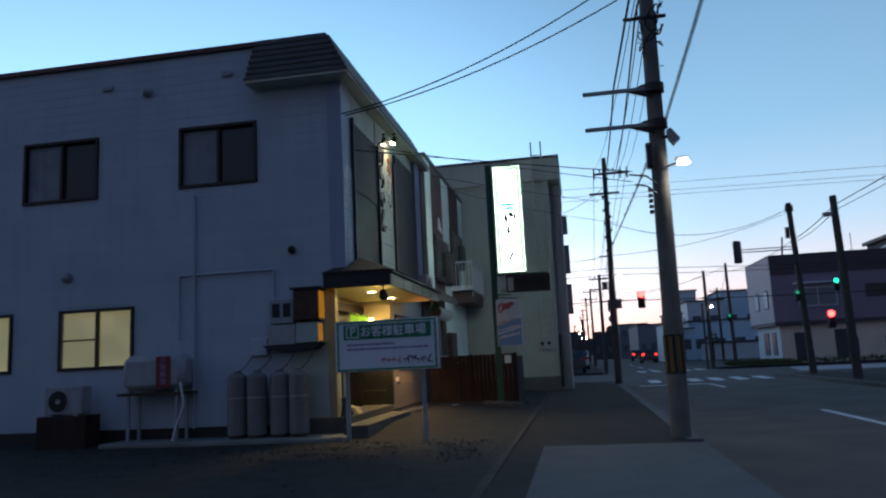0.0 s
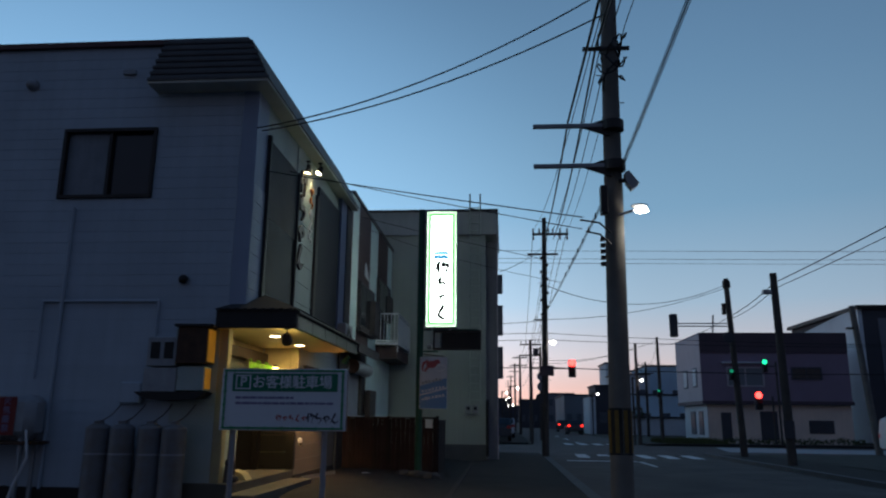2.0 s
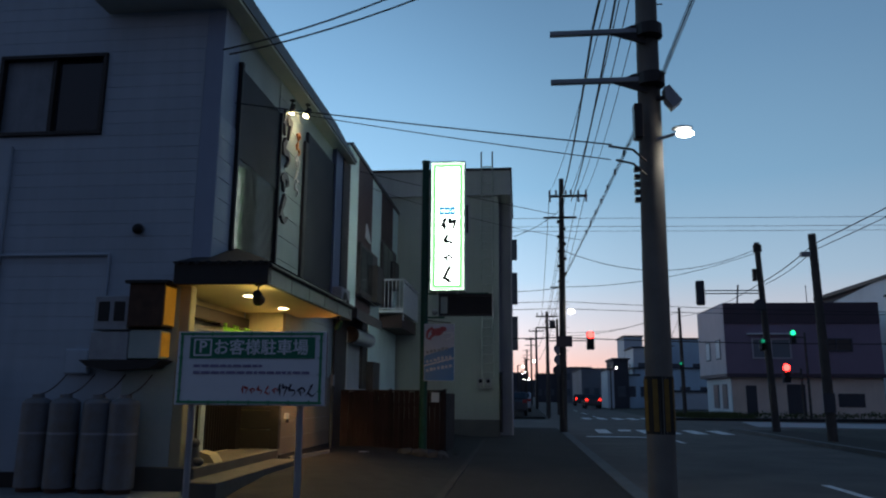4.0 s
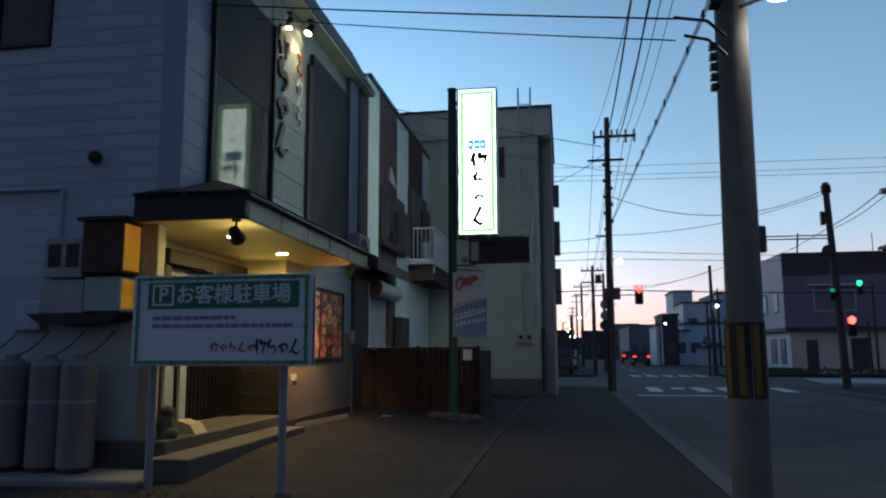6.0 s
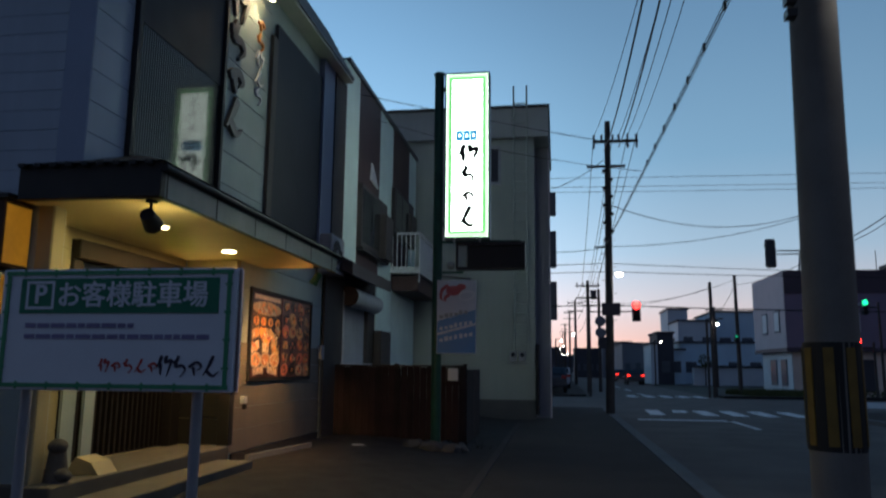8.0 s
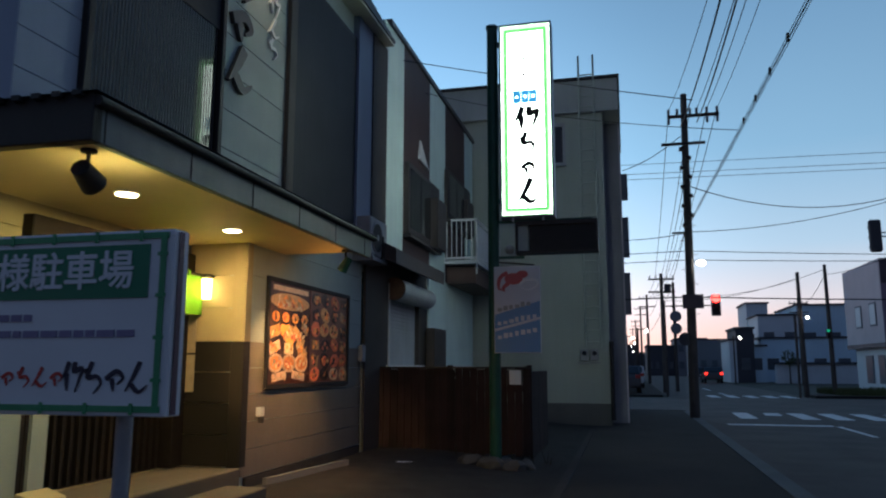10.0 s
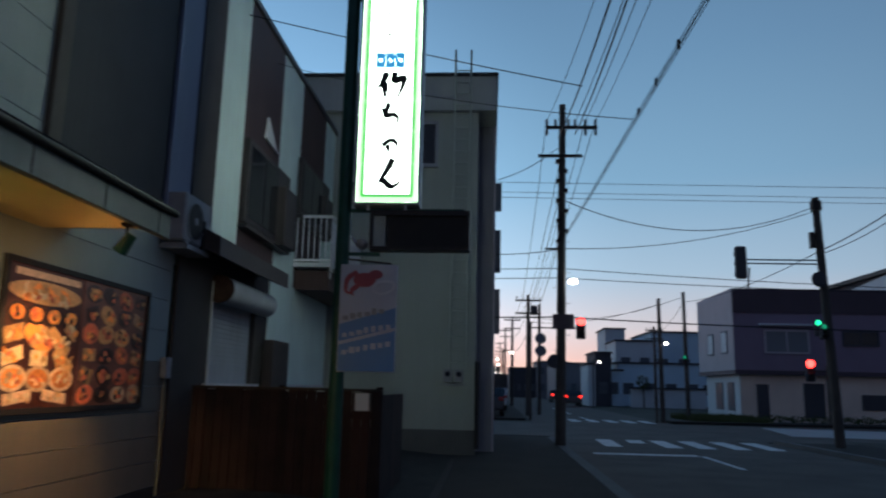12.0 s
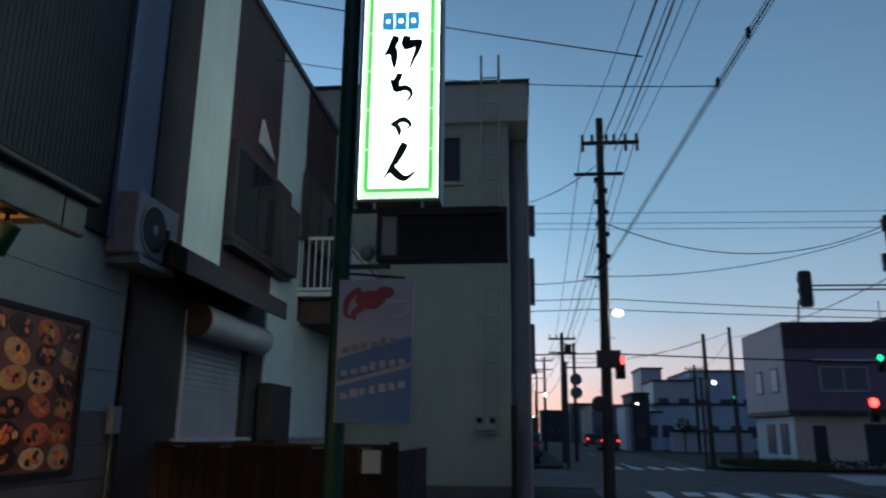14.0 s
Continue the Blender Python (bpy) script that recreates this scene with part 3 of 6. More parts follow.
# porch
PZ = 0.42
menu_wall = part("wall", box(XF - 0.2, XF, 16.9, 20.55, 0.1, 3.3), GREYBOARD, house, "front wall in grey boards over a dark base")
boards("board", MENUBOARD, menu_wall, "x", XF, 0.025, 16.9, 20.5, 0.31, 1.74, 0.286)
boards("board", GREYBOARD, menu_wall, "x", XF, 0.018, 16.9, 20.5, 1.74, 3.2, 0.365)
ret = part("wall", box(-4.9, XF - 0.2, 16.9, 17.1, 0.1, 2.86), CREAM, house, "cream boards of the porch return")
boards("board", DARKBOARD, ret, "y", 16.9, -0.022, -4.88, XF + 0.01, PZ, 1.74, 0.33)
boards("board", CREAM, ret, "y", 16.9, -0.016, -4.88, XF + 0.005, 1.74, 2.82, 0.36)
part("corner_bead", box(XF - 0.13, XF + 0.03, 16.86, 16.99, 1.74, 2.82, 0.006), CREAM, house)
part("corner_bead", box(XF - 0.13, XF + 0.03, 16.86, 16.99, PZ, 1.74, 0.006), DARKBOARD, house)
DX = -4.92
door_wall = part("wall", cells(B(), "x", DX - 0.2, DX, YW + 0.2, 16.9, 0.1, 2.86, [(14.65, 16.75, PZ, 2.55)]), CREAM, house, "cream porch back wall")
boards("board", CREAM, door_wall, "x", DX, 0.016, YW + 0.2, 14.5, PZ, 2.82, 0.36)
part("lintel", box(DX, DX + 0.12, 14.5, 16.85, 2.5, 2.7, 0.01), DARKWOOD, house, "dark timber lintel")
part("door_jamb", box(DX - 0.13, DX + 0.06, 16.66, 16.87, PZ, 2.5, 0.006), DARKWOOD, house, "dark timber door jamb")
part("door_jamb", box(DX, DX + 0.06, 14.5, 14.66, PZ, 2.5, 0.006), DARKWOOD, house)
door = part("sliding_door", box(DX - 0.14, DX - 0.09, 14.65, 16.75, PZ, 2.55), DARKWOOD, house, "dark wooden lattice sliding door")
for i in range(20):
    y = 14.68 + i * 0.104
    piece("lattice_bar", DARKWOOD, door, DX - 0.09, DX - 0.05, y, y + 0.035, PZ + 0.02, 2.3)
part("transom", box(DX - 0.09, DX - 0.07, 14.7, 16.7, 2.32, 2.5), CURTAIN, door)
part("porch_post", box(-4.56, -4.4, YW - 0.03, YW + 0.14, 0.15, 2.84, 0.012), CREAM, house, "cream porch corner post")
part("porch_side_panel", box(-5.3, -4.56, YW - 0.01, YW + 0.02, 0.3, 2.84), GREYBOARD, house)
fl = part("porch_floor", box(-5.0, -4.16, 13.45, 16.87, 0.05, PZ, 0.012), STEP, house, "worn concrete porch step")
part("lower_step", box(-4.16, -3.71, 13.1, 16.6, 0.05, 0.285, 0.012), STEP, fl)
part("foundation", box(XF, XF + 0.035, 17.0, 20.5, 0.1, 0.305), EDGING, house, "dark footing strip below the boards")
part("threshold_strip", prism(B(), [(-4.12, 17.3), (-4.07, 17.3), (-3.80, 19.1), (-3.85, 19.1)], "z", 0.15, 0.262), SLAB, house, "pale concrete strip")

aw = part("porch_canopy", B(), GUTTER, house, "porch canopy with a lit cream ceiling")
part("ceiling", box(-4.92, -3.28, 13.28, 17.8, 2.82, 2.86), SOFFIT, aw, "cream porch ceiling")
part("front_fascia", box(-3.28, -3.22, 13.2, 18.2, 2.8, 3.04, 0.008), GUTTER, aw, "grey-green metal fascia")
cyl_bm = cyl(B(), (-3.2, 13.2, 3.05), (-3.2, 18.25, 3.05), 0.035, n=10)
part("gutter", cyl_bm, BLACKTRIM, aw, smooth=True)
for i in range(6):
    y = 13.3 + i * 0.93
    piece("fascia_joint", BLACKTRIM, aw, -3.222, -3.216, y, y + 0.012, 2.81, 3.03)
part("end_fascia", box(-4.52, -3.22, 13.19, 13.28, 2.8, 3.1, 0.008), BLACKTRIM, aw, "black end fascia")
part("end_panel", box(-4.2, -3.28, 17.8, 18.2, 2.9, 3.05), GUTTER, aw)
rb = B()
v = [rb.verts.new(p) for p in ((-4.54, 13.16, 3.1), (-3.18, 13.16, 3.1), (-3.18, 18.25, 3.08), (-4.18, 18.25, 3.08), (-4.1, 14.3, 3.5), (-4.17, 18.25, 3.46), (-4.62, 13.55, 3.1))]
for f in ((0, 1, 4), (1, 2, 5, 4), (2, 3, 5), (0, 4, 6), (3, 2, 1, 0, 6)):
    rb.faces.new([v[i] for i in f])
part("canopy_roof", rb, BLACKTRIM, aw, "black canopy roofing")
for i in range(9):
    x = -4.5 + i * 0.145
    piece("roof_roll", BLACKTRIM, aw, x, x + 0.06, 13.14, 13.2, 3.07, 3.104)

# ---- things on and round the restaurant ----
for y in (14.5, 16.12):
    d = thing("downlight", "lit round recessed downlight in the porch ceiling", "light", "porch downlights", at=(-3.95, y, 2.82))
    part("trim", cyl(B(), (-3.95, y, 2.806), (-3.95, y, 2.83), 0.1, n=24), WHITEMETAL, d)
    part("lens", cyl(B(), (-3.95, y, 2.80), (-3.95, y, 2.815), 0.083, n=24), LAMPWARM, d)


def spot_light(name, base, aim, label, r=0.06, on=LAMPWARM, body=BLACKTRIM, lens=0.9):
    s = thing(name, label, "light", at=base)
    base, aim = Vector(base), Vector(aim)
    part("base_plate", cyl(B(), base - Vector((0, 0, 0.02)), base, 0.05), BLACKTRIM, s)
    part("stem", cyl(B(), base - Vector((0, 0, 0.14)), base, 0.013), BLACKTRIM, s)
    c = base - Vector((0, 0, 0.17))
    d = (aim - c).normalized()
    part("head", cyl(B(), c - d * 0.09, c + d * 0.09, r * 0.7, r), body, s, smooth=True)
    part("lens", cyl(B(), c + d * 0.088, c + d * 0.096, r * lens), on, s)
    return s


spot_light("porch_spotlight", (-3.42, 13.42, 2.82), (-4.1, 17.6, 0.9), "black adjustable spotlight under the porch ceiling", 0.085)
spot_light("poster_spotlight", (-3.33, 17.62, 2.82), (-4.17, 17.62, 1.35), "dark green spotlight at the canopy end over the poster", 0.062, on=BLACKTRIM, body=GREENPOLE, lens=0.5)
spot_light("eave_spotlight", (-4.02, 17.28, 6.98), (-4.6, 16.5, 5.0), "lit spotlight hanging under the eave", 0.07)
spot_light("eave_spotlight", (-4.08, 16.5, 6.75), (-4.5, 16.6, 4.0), "lit spotlight above the wall letters", 0.06)

# raised letters on the upper wall, too ornate to read
letters = thing("wall_lettering", "two columns of raised dark and orange letters on the wall", "lettering", at=(XF + 0.03, 16.7, 4.5))
# food poster
poster = thing("menu_poster", "large food poster with painted spotlight glow in a black frame", "poster", at=(XF + 0.03, 18.65, 1.27))
PX = XF + 0.03
part("frame", cells(B(), "x", PX - 0.01, PX + 0.03, 17.33, 19.9, 1.22, 2.51, [(17.38, 19.85, 1.27, 2.46)]), BLACKTRIM, poster)
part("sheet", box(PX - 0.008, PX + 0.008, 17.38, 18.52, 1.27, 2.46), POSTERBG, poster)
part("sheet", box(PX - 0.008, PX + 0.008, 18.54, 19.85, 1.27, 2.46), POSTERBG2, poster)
part("heading", box(PX + 0.008, PX + 0.01, 17.48, 18.46, 2.37, 2.43), PLATE, poster)
rng = random.Random(4)
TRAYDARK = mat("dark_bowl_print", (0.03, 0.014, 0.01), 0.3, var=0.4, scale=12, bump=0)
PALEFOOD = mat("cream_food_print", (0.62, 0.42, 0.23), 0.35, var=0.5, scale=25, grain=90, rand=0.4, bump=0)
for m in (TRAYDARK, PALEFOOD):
    painted_spot_glow(m, 0.22, 0.02)
LAYER = [0]


def print_shape(name, y, z, a, h, sides, turn, m, parent):
    """A flat printed patch on the poster, each a hair proud of the one before."""
    LAYER[0] = (LAYER[0] + 1) % 40
    up = (0.009 if parent is poster else 0.0115) + 0.00006 * LAYER[0]
    bm = B()
    a, h = a * 1.1, h * 1.12
    bmesh.ops.create_cone(bm, cap_ends=True, segments=sides, radius1=1, radius2=0.93, depth=0.002, matrix=pose(PX + up, y, z, 0, 90, 0) @ pose(0, 0, 0, 0, 0, turn) @ Matrix.Diagonal((h, a, 1, 1)) @ pose(0, 0, 0, 0, 0, 45 if sides == 4 else 0))
    return part(name, bm, m, parent)


def dish(y, z, a, h, sides, turn, m, n, kinds, long=1.0):
    """A dish with n pieces of food heaped on it."""
    d = print_shape("dish", y, z, a, h, sides, turn, m, poster)
    for k in range(n):
        u, v = rng.uniform(-0.62, 0.62), rng.uniform(-0.55, 0.55)
        q = min(a, h)
        print_shape("food", y + u * a, z + v * h, q * rng.uniform(0.22, 0.42) * long, q * rng.uniform(0.18, 0.36), rng.choice((5, 6, 8, 10)), rng.uniform(-60, 60), rng.choice(kinds), d)


HOT = (FOODA, FOODA, FOODB, FOODC, PALEFOOD)
dish(17.95, 2.25, 0.5, 0.09, 18, 0, FOODC, 34, (FOODA, FOODA, FOODB, FOODC, PALEFOOD), 1.9)
for c in range(4):
    y = 17.56 + c * 0.265
    dish(y, 2.055, 0.125, 0.085, 14, 0, TRAYDARK, 2, (FOODB, TRAYDARK))
    dish(y, 2.06, 0.095, 0.062, 12, 0, FOODA, 5, (FOODA, FOODB, FOODC))
dish(17.55, 1.885, 0.17, 0.085, 4, 14, FOODC, 9, HOT, 1.4)
dish(17.9, 1.87, 0.2, 0.10, 16, -18, FOODA, 16, HOT, 1.8)
dish(18.2, 1.84, 0.24, 0.085, 4, -32, FOODC, 14, (FOODC, PALEFOOD, FOODA, FOODB), 1.8)
dish(18.38, 1.95, 0.13, 0.07, 4, -30, FOODC, 7, HOT, 1.5)
dish(17.56, 1.7, 0.18, 0.075, 4, 16, PLATE, 9, HOT, 1.5)
dish(17.93, 1.69, 0.16, 0.085, 4, 0, PALEFOOD, 8, (FOODC, PALEFOOD, FOODC, FOODA))
dish(18.3, 1.68, 0.22, 0.07, 4, -30, FOODC, 11, (FOODC, PALEFOOD, FOODA), 1.6)
for c in range(3):
    y = 17.59 + c * 0.355
    dish(y, 1.515, 0.175, 0.1, 18, 0, PLATE, 2, (PLATE, FOODC))
    dish(y, 1.515, 0.14, 0.078, 14, 0, FOODA, 8, (FOODA, FOODB, FOODC, PALEFOOD))
for y, turn in ((17.69, 7), (18.22, -7)):
    dish(y, 1.36, 0.24, 0.06, 4, turn, PLATE, 12, (PALEFOOD, FOODC, PLATE), 1.5)
for r in range(6):
    for c in range(4):
        y, z = 18.72 + c * 0.325 + rng.uniform(-0.02, 0.02), 2.35 - r * 0.197 + rng.uniform(-0.012, 0.012)
        m = rng.choice((PLATE, FOODC, FOODB, TRAYDARK))
        dish(y, z, rng.uniform(0.125, 0.15), rng.uniform(0.075, 0.092), rng.choice((4, 14, 16, 16)), rng.uniform(-20, 20), m, 7, (FOODA, FOODC, FOODB, FOODB, TRAYDARK, STONE), 1.4)

# noren curtain
noren = thing("door_curtain", "lime green cloth shop curtain on a rod over the door", "curtain", at=(-4.72, 16, 2.0))
part("rod", cyl(B(), (-4.72, 15.3, 2.47), (-4.72, 17.02, 2.47), 0.015, n=10), DARKWOOD, noren)
for k in range(3):
    y0 = 15.49 + k * 0.52
    nb = grid(B(), 0, 0.515, 0, 0.42, 10, 4, lambda u, w: 0)
    for vv in nb.verts:
        u, w = vv.co.x, vv.co.y
        vv.co = (-4.72 + 0.022 * math.sin(u * 21 + k) * (1 - w / 0.45), y0 + u, 2.03 + w)
    part("cloth", nb, NOREN, noren, smooth=True)
    for u in (0.06, 0.45):
        part("loop", box(-4.74, -4.70, y0 + u - 0.02, y0 + u + 0.02, 2.44, 2.5), NOREN, noren)
for i in range(4):
    part("mark", box(-4.695, -4.692, 16.14, 16.2, 2.38 - i * 0.075, 2.42 - i * 0.075), INK, noren)

lan = thing("wall_lantern", "small glowing wall lantern beside the door curtain", "lantern", at=(-4.62, 16.86, 2.3))
part("bracket", box(-4.66, -4.58, 16.74, 16.88, 2.44, 2.47), BLACKTRIM, lan)
part("shade", cyl(B(), (-4.62, 16.8, 2.2), (-4.62, 16.8, 2.42), 0.05, 0.06), LANTERN, lan, smooth=True)
for z0, z1, y in ((1.62, 1.98, 16.86), (1.2, 1.6, 16.86)):
    solid("wall_notice", box(-4.86, -4.76, y, y + 0.01, z0, z1), PAPER, "small narrow white notice on the porch wall", "notice", "porch notices")
solid("door_notice", box(-4.968, -4.962, 16.28, 16.55, 1.7, 1.95), PAPER, "white paper notice on the dark door", "notice")
stat = B()
bmesh.ops.create_cone(stat, cap_ends=True, segments=18, radius1=0.11, radius2=0.06, depth=0.26, matrix=pose(-4.32, 13.75, PZ + 0.13))
ball(stat, (-4.31, 13.73, PZ + 0.3), 0.075, (1.0, 1.0, 0.9))
ball(stat, (-4.25, 13.72, PZ + 0.06), 0.075, (1.3, 0.9, 0.8))
for vv in stat.verts:
    vv.co += 0.018 * Vector((noise.noise(vv.co * 9), noise.noise(vv.co * 9 + Vector((5, 1, 2))), 0))
solid("porch_figure", stat, STONE, "small weathered stone figure at the porch corner", "statue", smooth=True)
base = thing("flag_base", "cream weighted base with leaning boards on the porch", "stand", at=(-4.1, 14.6, PZ))
part("weight", prism(B(), [(-4.52, PZ), (-4.18, PZ), (-4.26, PZ + 0.11), (-4.42, PZ + 0.16)], "y", 14.15, 14.45), CREAM, base)
part("board", box(-4.6, -4.57, 14.1, 14.3, PZ, 1.5), GREYBOARD, base)
part("board", box(-4.55, -4.52, 14.36, 14.52, PZ, 1.35), GREYBOARD, base)
tap = thing("outdoor_tap", "small white wall tap box on the dark siding", "tap", at=(XF + 0.03, 17.2, 0.95))
part("box", box(XF + 0.025, XF + 0.09, 17.18, 17.27, 0.93, 1.03, 0.008), WHITEMETAL, tap)
part("spout", box(XF + 0.05, XF + 0.1, 17.2, 17.24, 0.86, 0.93), BLACKTRIM, tap)
solid("wall_pipe", cyl(B(), (XF + 0.06, 20.45, 0.2), (XF + 0.06, 20.45, 1.55), 0.015, n=8), GUTTER, "thin grey pipe on the front wall", "pipe")
solid("pipe_box", box(XF, XF + 0.1, 20.38, 20.52, 1.55, 1.8, 0.01), ACWHITE, "small white junction box above a pipe", "box")

def air_conditioner(name, label, m, w=0.8, h=0.56, d=0.3):
    """Casing with its grille toward local -y, base at the origin."""
    a = thing(name, label, "air conditioner")
    part("casing", box(-w / 2, w / 2, -d / 2, d / 2, 0.03, h, bev=0.02), ACWHITE, a)
    part("fan_ring", cyl(B(), (-w * 0.12, -d / 2 - 0.012, h / 2), (-w * 0.12, -d / 2 + 0.01, h / 2), h * 0.41, n=28), GREYMETAL, a)
    part("fan_hole", cyl(B(), (-w * 0.12, -d / 2 - 0.016, h / 2), (-w * 0.12, -d / 2, h / 2), h * 0.36, n=28), BLACKTRIM, a)
    gb = B()
    for k in range(5):
        r = h * 0.36 * (k + 1) / 5.3
        bmesh.ops.create_circle(gb, segments=24, radius=r, matrix=pose(-w * 0.12, -d / 2 - 0.02, h / 2, 90, 0, 0))
    es = gb.edges[:]
    bmesh.ops.extrude_edge_only(gb, edges=es)
    for e in gb.verts[len(gb.verts) // 2:]:
        e.co += Vector((e.co.x + w * 0.12, 0, e.co.z - h / 2)).normalized() * 0.008
    part("grille", gb, BRONZE, a)
    part("hub", cyl(B(), (-w * 0.12, -d / 2 - 0.024, h / 2), (-w * 0.12, -d / 2, h / 2), 0.05, n=16), ACWHITE, a)
    for x in (-w * 0.35, w * 0.35):
        part("foot", box(x - 0.04, x + 0.04, -d / 2, d / 2, 0, 0.035), GREYMETAL, a)
    a.matrix_basis = m
    return a


ac_hi = air_conditioner("air_conditioner", "grimy white outdoor air conditioner unit hung on the wall", pose(-4.03, 20.42, 3.13, 0, 0, 90), 0.8, 0.62)
ac_lo = air_conditioner("air_conditioner", "white outdoor air conditioner unit on a brown box", pose(-9.68, 13.05, 0.66))
solid("unit_stand", box(-10.2, -9.15, 12.85, 13.3, 0.02, 0.66, 0.01), FENCEWOOD, "brown wooden stand under the air conditioner", "stand")
solid("wall_bracket", box(-4.2, -3.85, 20.07, 20.77, 3.07, 3.13), GREYMETAL, "metal bracket under the air conditioner", "bracket")

# gas cylinders
cyl0 = None
for i, x in enumerate((-6.24, -5.84, -5.40, -5.02)):
    if cyl0 is None:
        cyl0 = thing("gas_cylinder", "tall grey gas cylinder standing by the wall", "gas cylinder", "gas cylinders")
        part("body", ball(cyl(B(), (0, 0, 0.06), (0, 0, 1.1), 0.185, n=24), (0, 0, 1.1), 0.185, (1, 1, 0.5), 24, 10), TANKGREY, cyl0, smooth=True)
        part("foot_ring", cyl(B(), (0, 0, 0), (0, 0, 0.09), 0.15, n=20), RUST, cyl0)
        part("collar", cyl(B(), (0, 0, 1.16), (0, 0, 1.225), 0.075, n=16, caps=False), TANKGREY, cyl0)
        part("valve", cyl(B(), (0, 0, 1.16), (0, 0, 1.235), 0.025), GREYMETAL, cyl0)
        part("band", cyl(B(), (0, 0, 0.72), (0, 0, 0.75), 0.187, n=24), GREYMETAL, cyl0)
        cyl0.matrix_basis = pose(x, 13.18, 0.125)
    else:
        copy_thing(cyl0, pose(x, 13.18 - 0.02 * (i % 2), 0.125, 0, 0, 40 * i))
solid("cylinder_slab", box(-8.8, -4.06, 12.72, 13.5, -0.02, 0.125, 0.02), SLAB, "low concrete slab under the gas cylinders", "slab")
for x in (-6.24, -5.84, -5.40, -5.02):
    tube("gas_hose", sag((x, 13.2, 1.345), (x + 0.15, 13.52, 1.62), 0.05, 6), 0.008, RUST)["label"] = "thin brown gas hose to the wall"

meters = thing("meter_cabinet", "rusted stacked utility boxes on the side wall", "cabinet", at=(-5.1, YW, 1.8))
part("box", box(-5.62, -5.14, YW - 0.3, YW - 0.02, 2.2, 2.66, 0.012), ACWHITE, meters, "grimy white box with dark vents")
for x in (-5.56, -5.34):
    part("vent", box(x, x + 0.15, YW - 0.31, YW - 0.29, 2.32, 2.58), BLACKTRIM, meters)
part("box", box(-5.12, -4.62, YW - 0.36, YW - 0.02, 2.24, 2.82, 0.012), RUST, meters, "rust-brown metal box")
part("lit_side", box(-4.62, -4.612, YW - 0.34, YW - 0.04, 2.27, 2.78), LITAMBER, meters, "box side with amber light painted as glow")
part("lid", box(-5.17, -4.57, YW - 0.4, YW - 0.02, 2.82, 2.86), BLACKTRIM, meters)
part("box", box(-5.66, -5.12, YW - 0.28, YW - 0.02, 1.8, 2.18, 0.012), ACWHITE, meters)
part("box", box(-5.1, -4.66, YW - 0.3, YW - 0.02, 1.82, 2.2, 0.012), GREYBOARD, meters)
part("lit_side", box(-4.66, -4.652, YW - 0.28, YW - 0.04, 1.85, 2.17), LITAMBER, meters)
part("shelf", prism(B(), [(-5.75, 1.8), (-4.6, 1.8), (-4.75, 1.7), (-5.3, 1.66), (-5.6, 1.7)], "y", YW - 0.36, YW - 0.01), BLACKTRIM, meters)
part("meter", box(-6.1, -5.75, YW - 0.12, YW - 0.02, 1.62, 1.96, 0.02), SIDING, meters)

tank = thing("oil_tank", "white metal heating oil tank on legs with a red label", "oil tank", at=(-7.9, 13.2, 0.2))
part("drum", box(-8.55, -7.25, 13.0, 13.46, 1.06, 1.74, bev=0.12), ACWHITE, tank, smooth=True)
for x in (-8.4, -7.4):
    for y in (13.05, 13.42):
        part("leg", box(x - 0.025, x + 0.025, y - 0.025, y + 0.025, 0.12, 1.08), GREYMETAL, tank)
part("label", box(-7.8, -7.5, 12.99, 12.996, 1.12, 1.7), LABELRED, tank, "red warning label")
LABEL_ROWS = "火気厳禁"
part("shelf", box(-8.6, -7.2, 12.98, 13.48, 0.98, 1.03), RUST, tank)
tube("hose", [(-7.3, 13.0, 1.2), (-7.2, 12.95, 0.8), (-7.35, 12.93, 0.4), (-7.4, 12.9, 0.14)], 0.022, WHITEMETAL, tank)

for x, z, r in ((-5.25, 3.64, 0.075), (-8.37, 7.2, 0.1), (-10.13, 3.41, 0.1)):
    vt = thing("wall_vent", "small round dark vent cap on the siding", "vent", "wall vents", at=(x, YW, z))
    part("cap", ball(B(), (x, YW - 0.05, z), r), GREYMETAL if r > 0.08 else BLACKTRIM, vt, smooth=True)
    part("flange", cyl(B(), (x, YW - 0.03, z), (x, YW, z), r * 1.15), GREYMETAL, vt)
for x, z in ((-9.28, 7.39), (-6.58, 7.4)):
    solid("wall_vent", box(x - 0.12, x + 0.12, YW - 0.06, YW - 0.01, z - 0.05, z + 0.05, 0.01), GREYMETAL, "small grey vent hood near the roof", "vent", "wall vents")
cd = thing("cable_duct", "thin pipe running along and down the side wall", "pipe", at=(-6.6, YW, 3.2))
part("run", cyl(B(), (-7.63, YW - 0.04, 3.28), (-5.64, YW - 0.04, 3.28), 0.022, n=8), SIDING, cd)
part("drop", cyl(B(), (-5.64, YW - 0.04, 3.28), (-5.64, YW - 0.04, 2.2), 0.022, n=8), SIDING, cd)
part("drop", cyl(B(), (-7.63, YW - 0.04, 3.28), (-7.63, YW - 0.04, 2.0), 0.018, n=8), SIDING, cd)
solid("rain_pipe", cyl(B(), (-7.3, YW - 0.05, 0.3), (-7.3, YW - 0.05, 4.9), 0.03, n=8), SIDING, "painted downpipe on the side wall", "pipe")

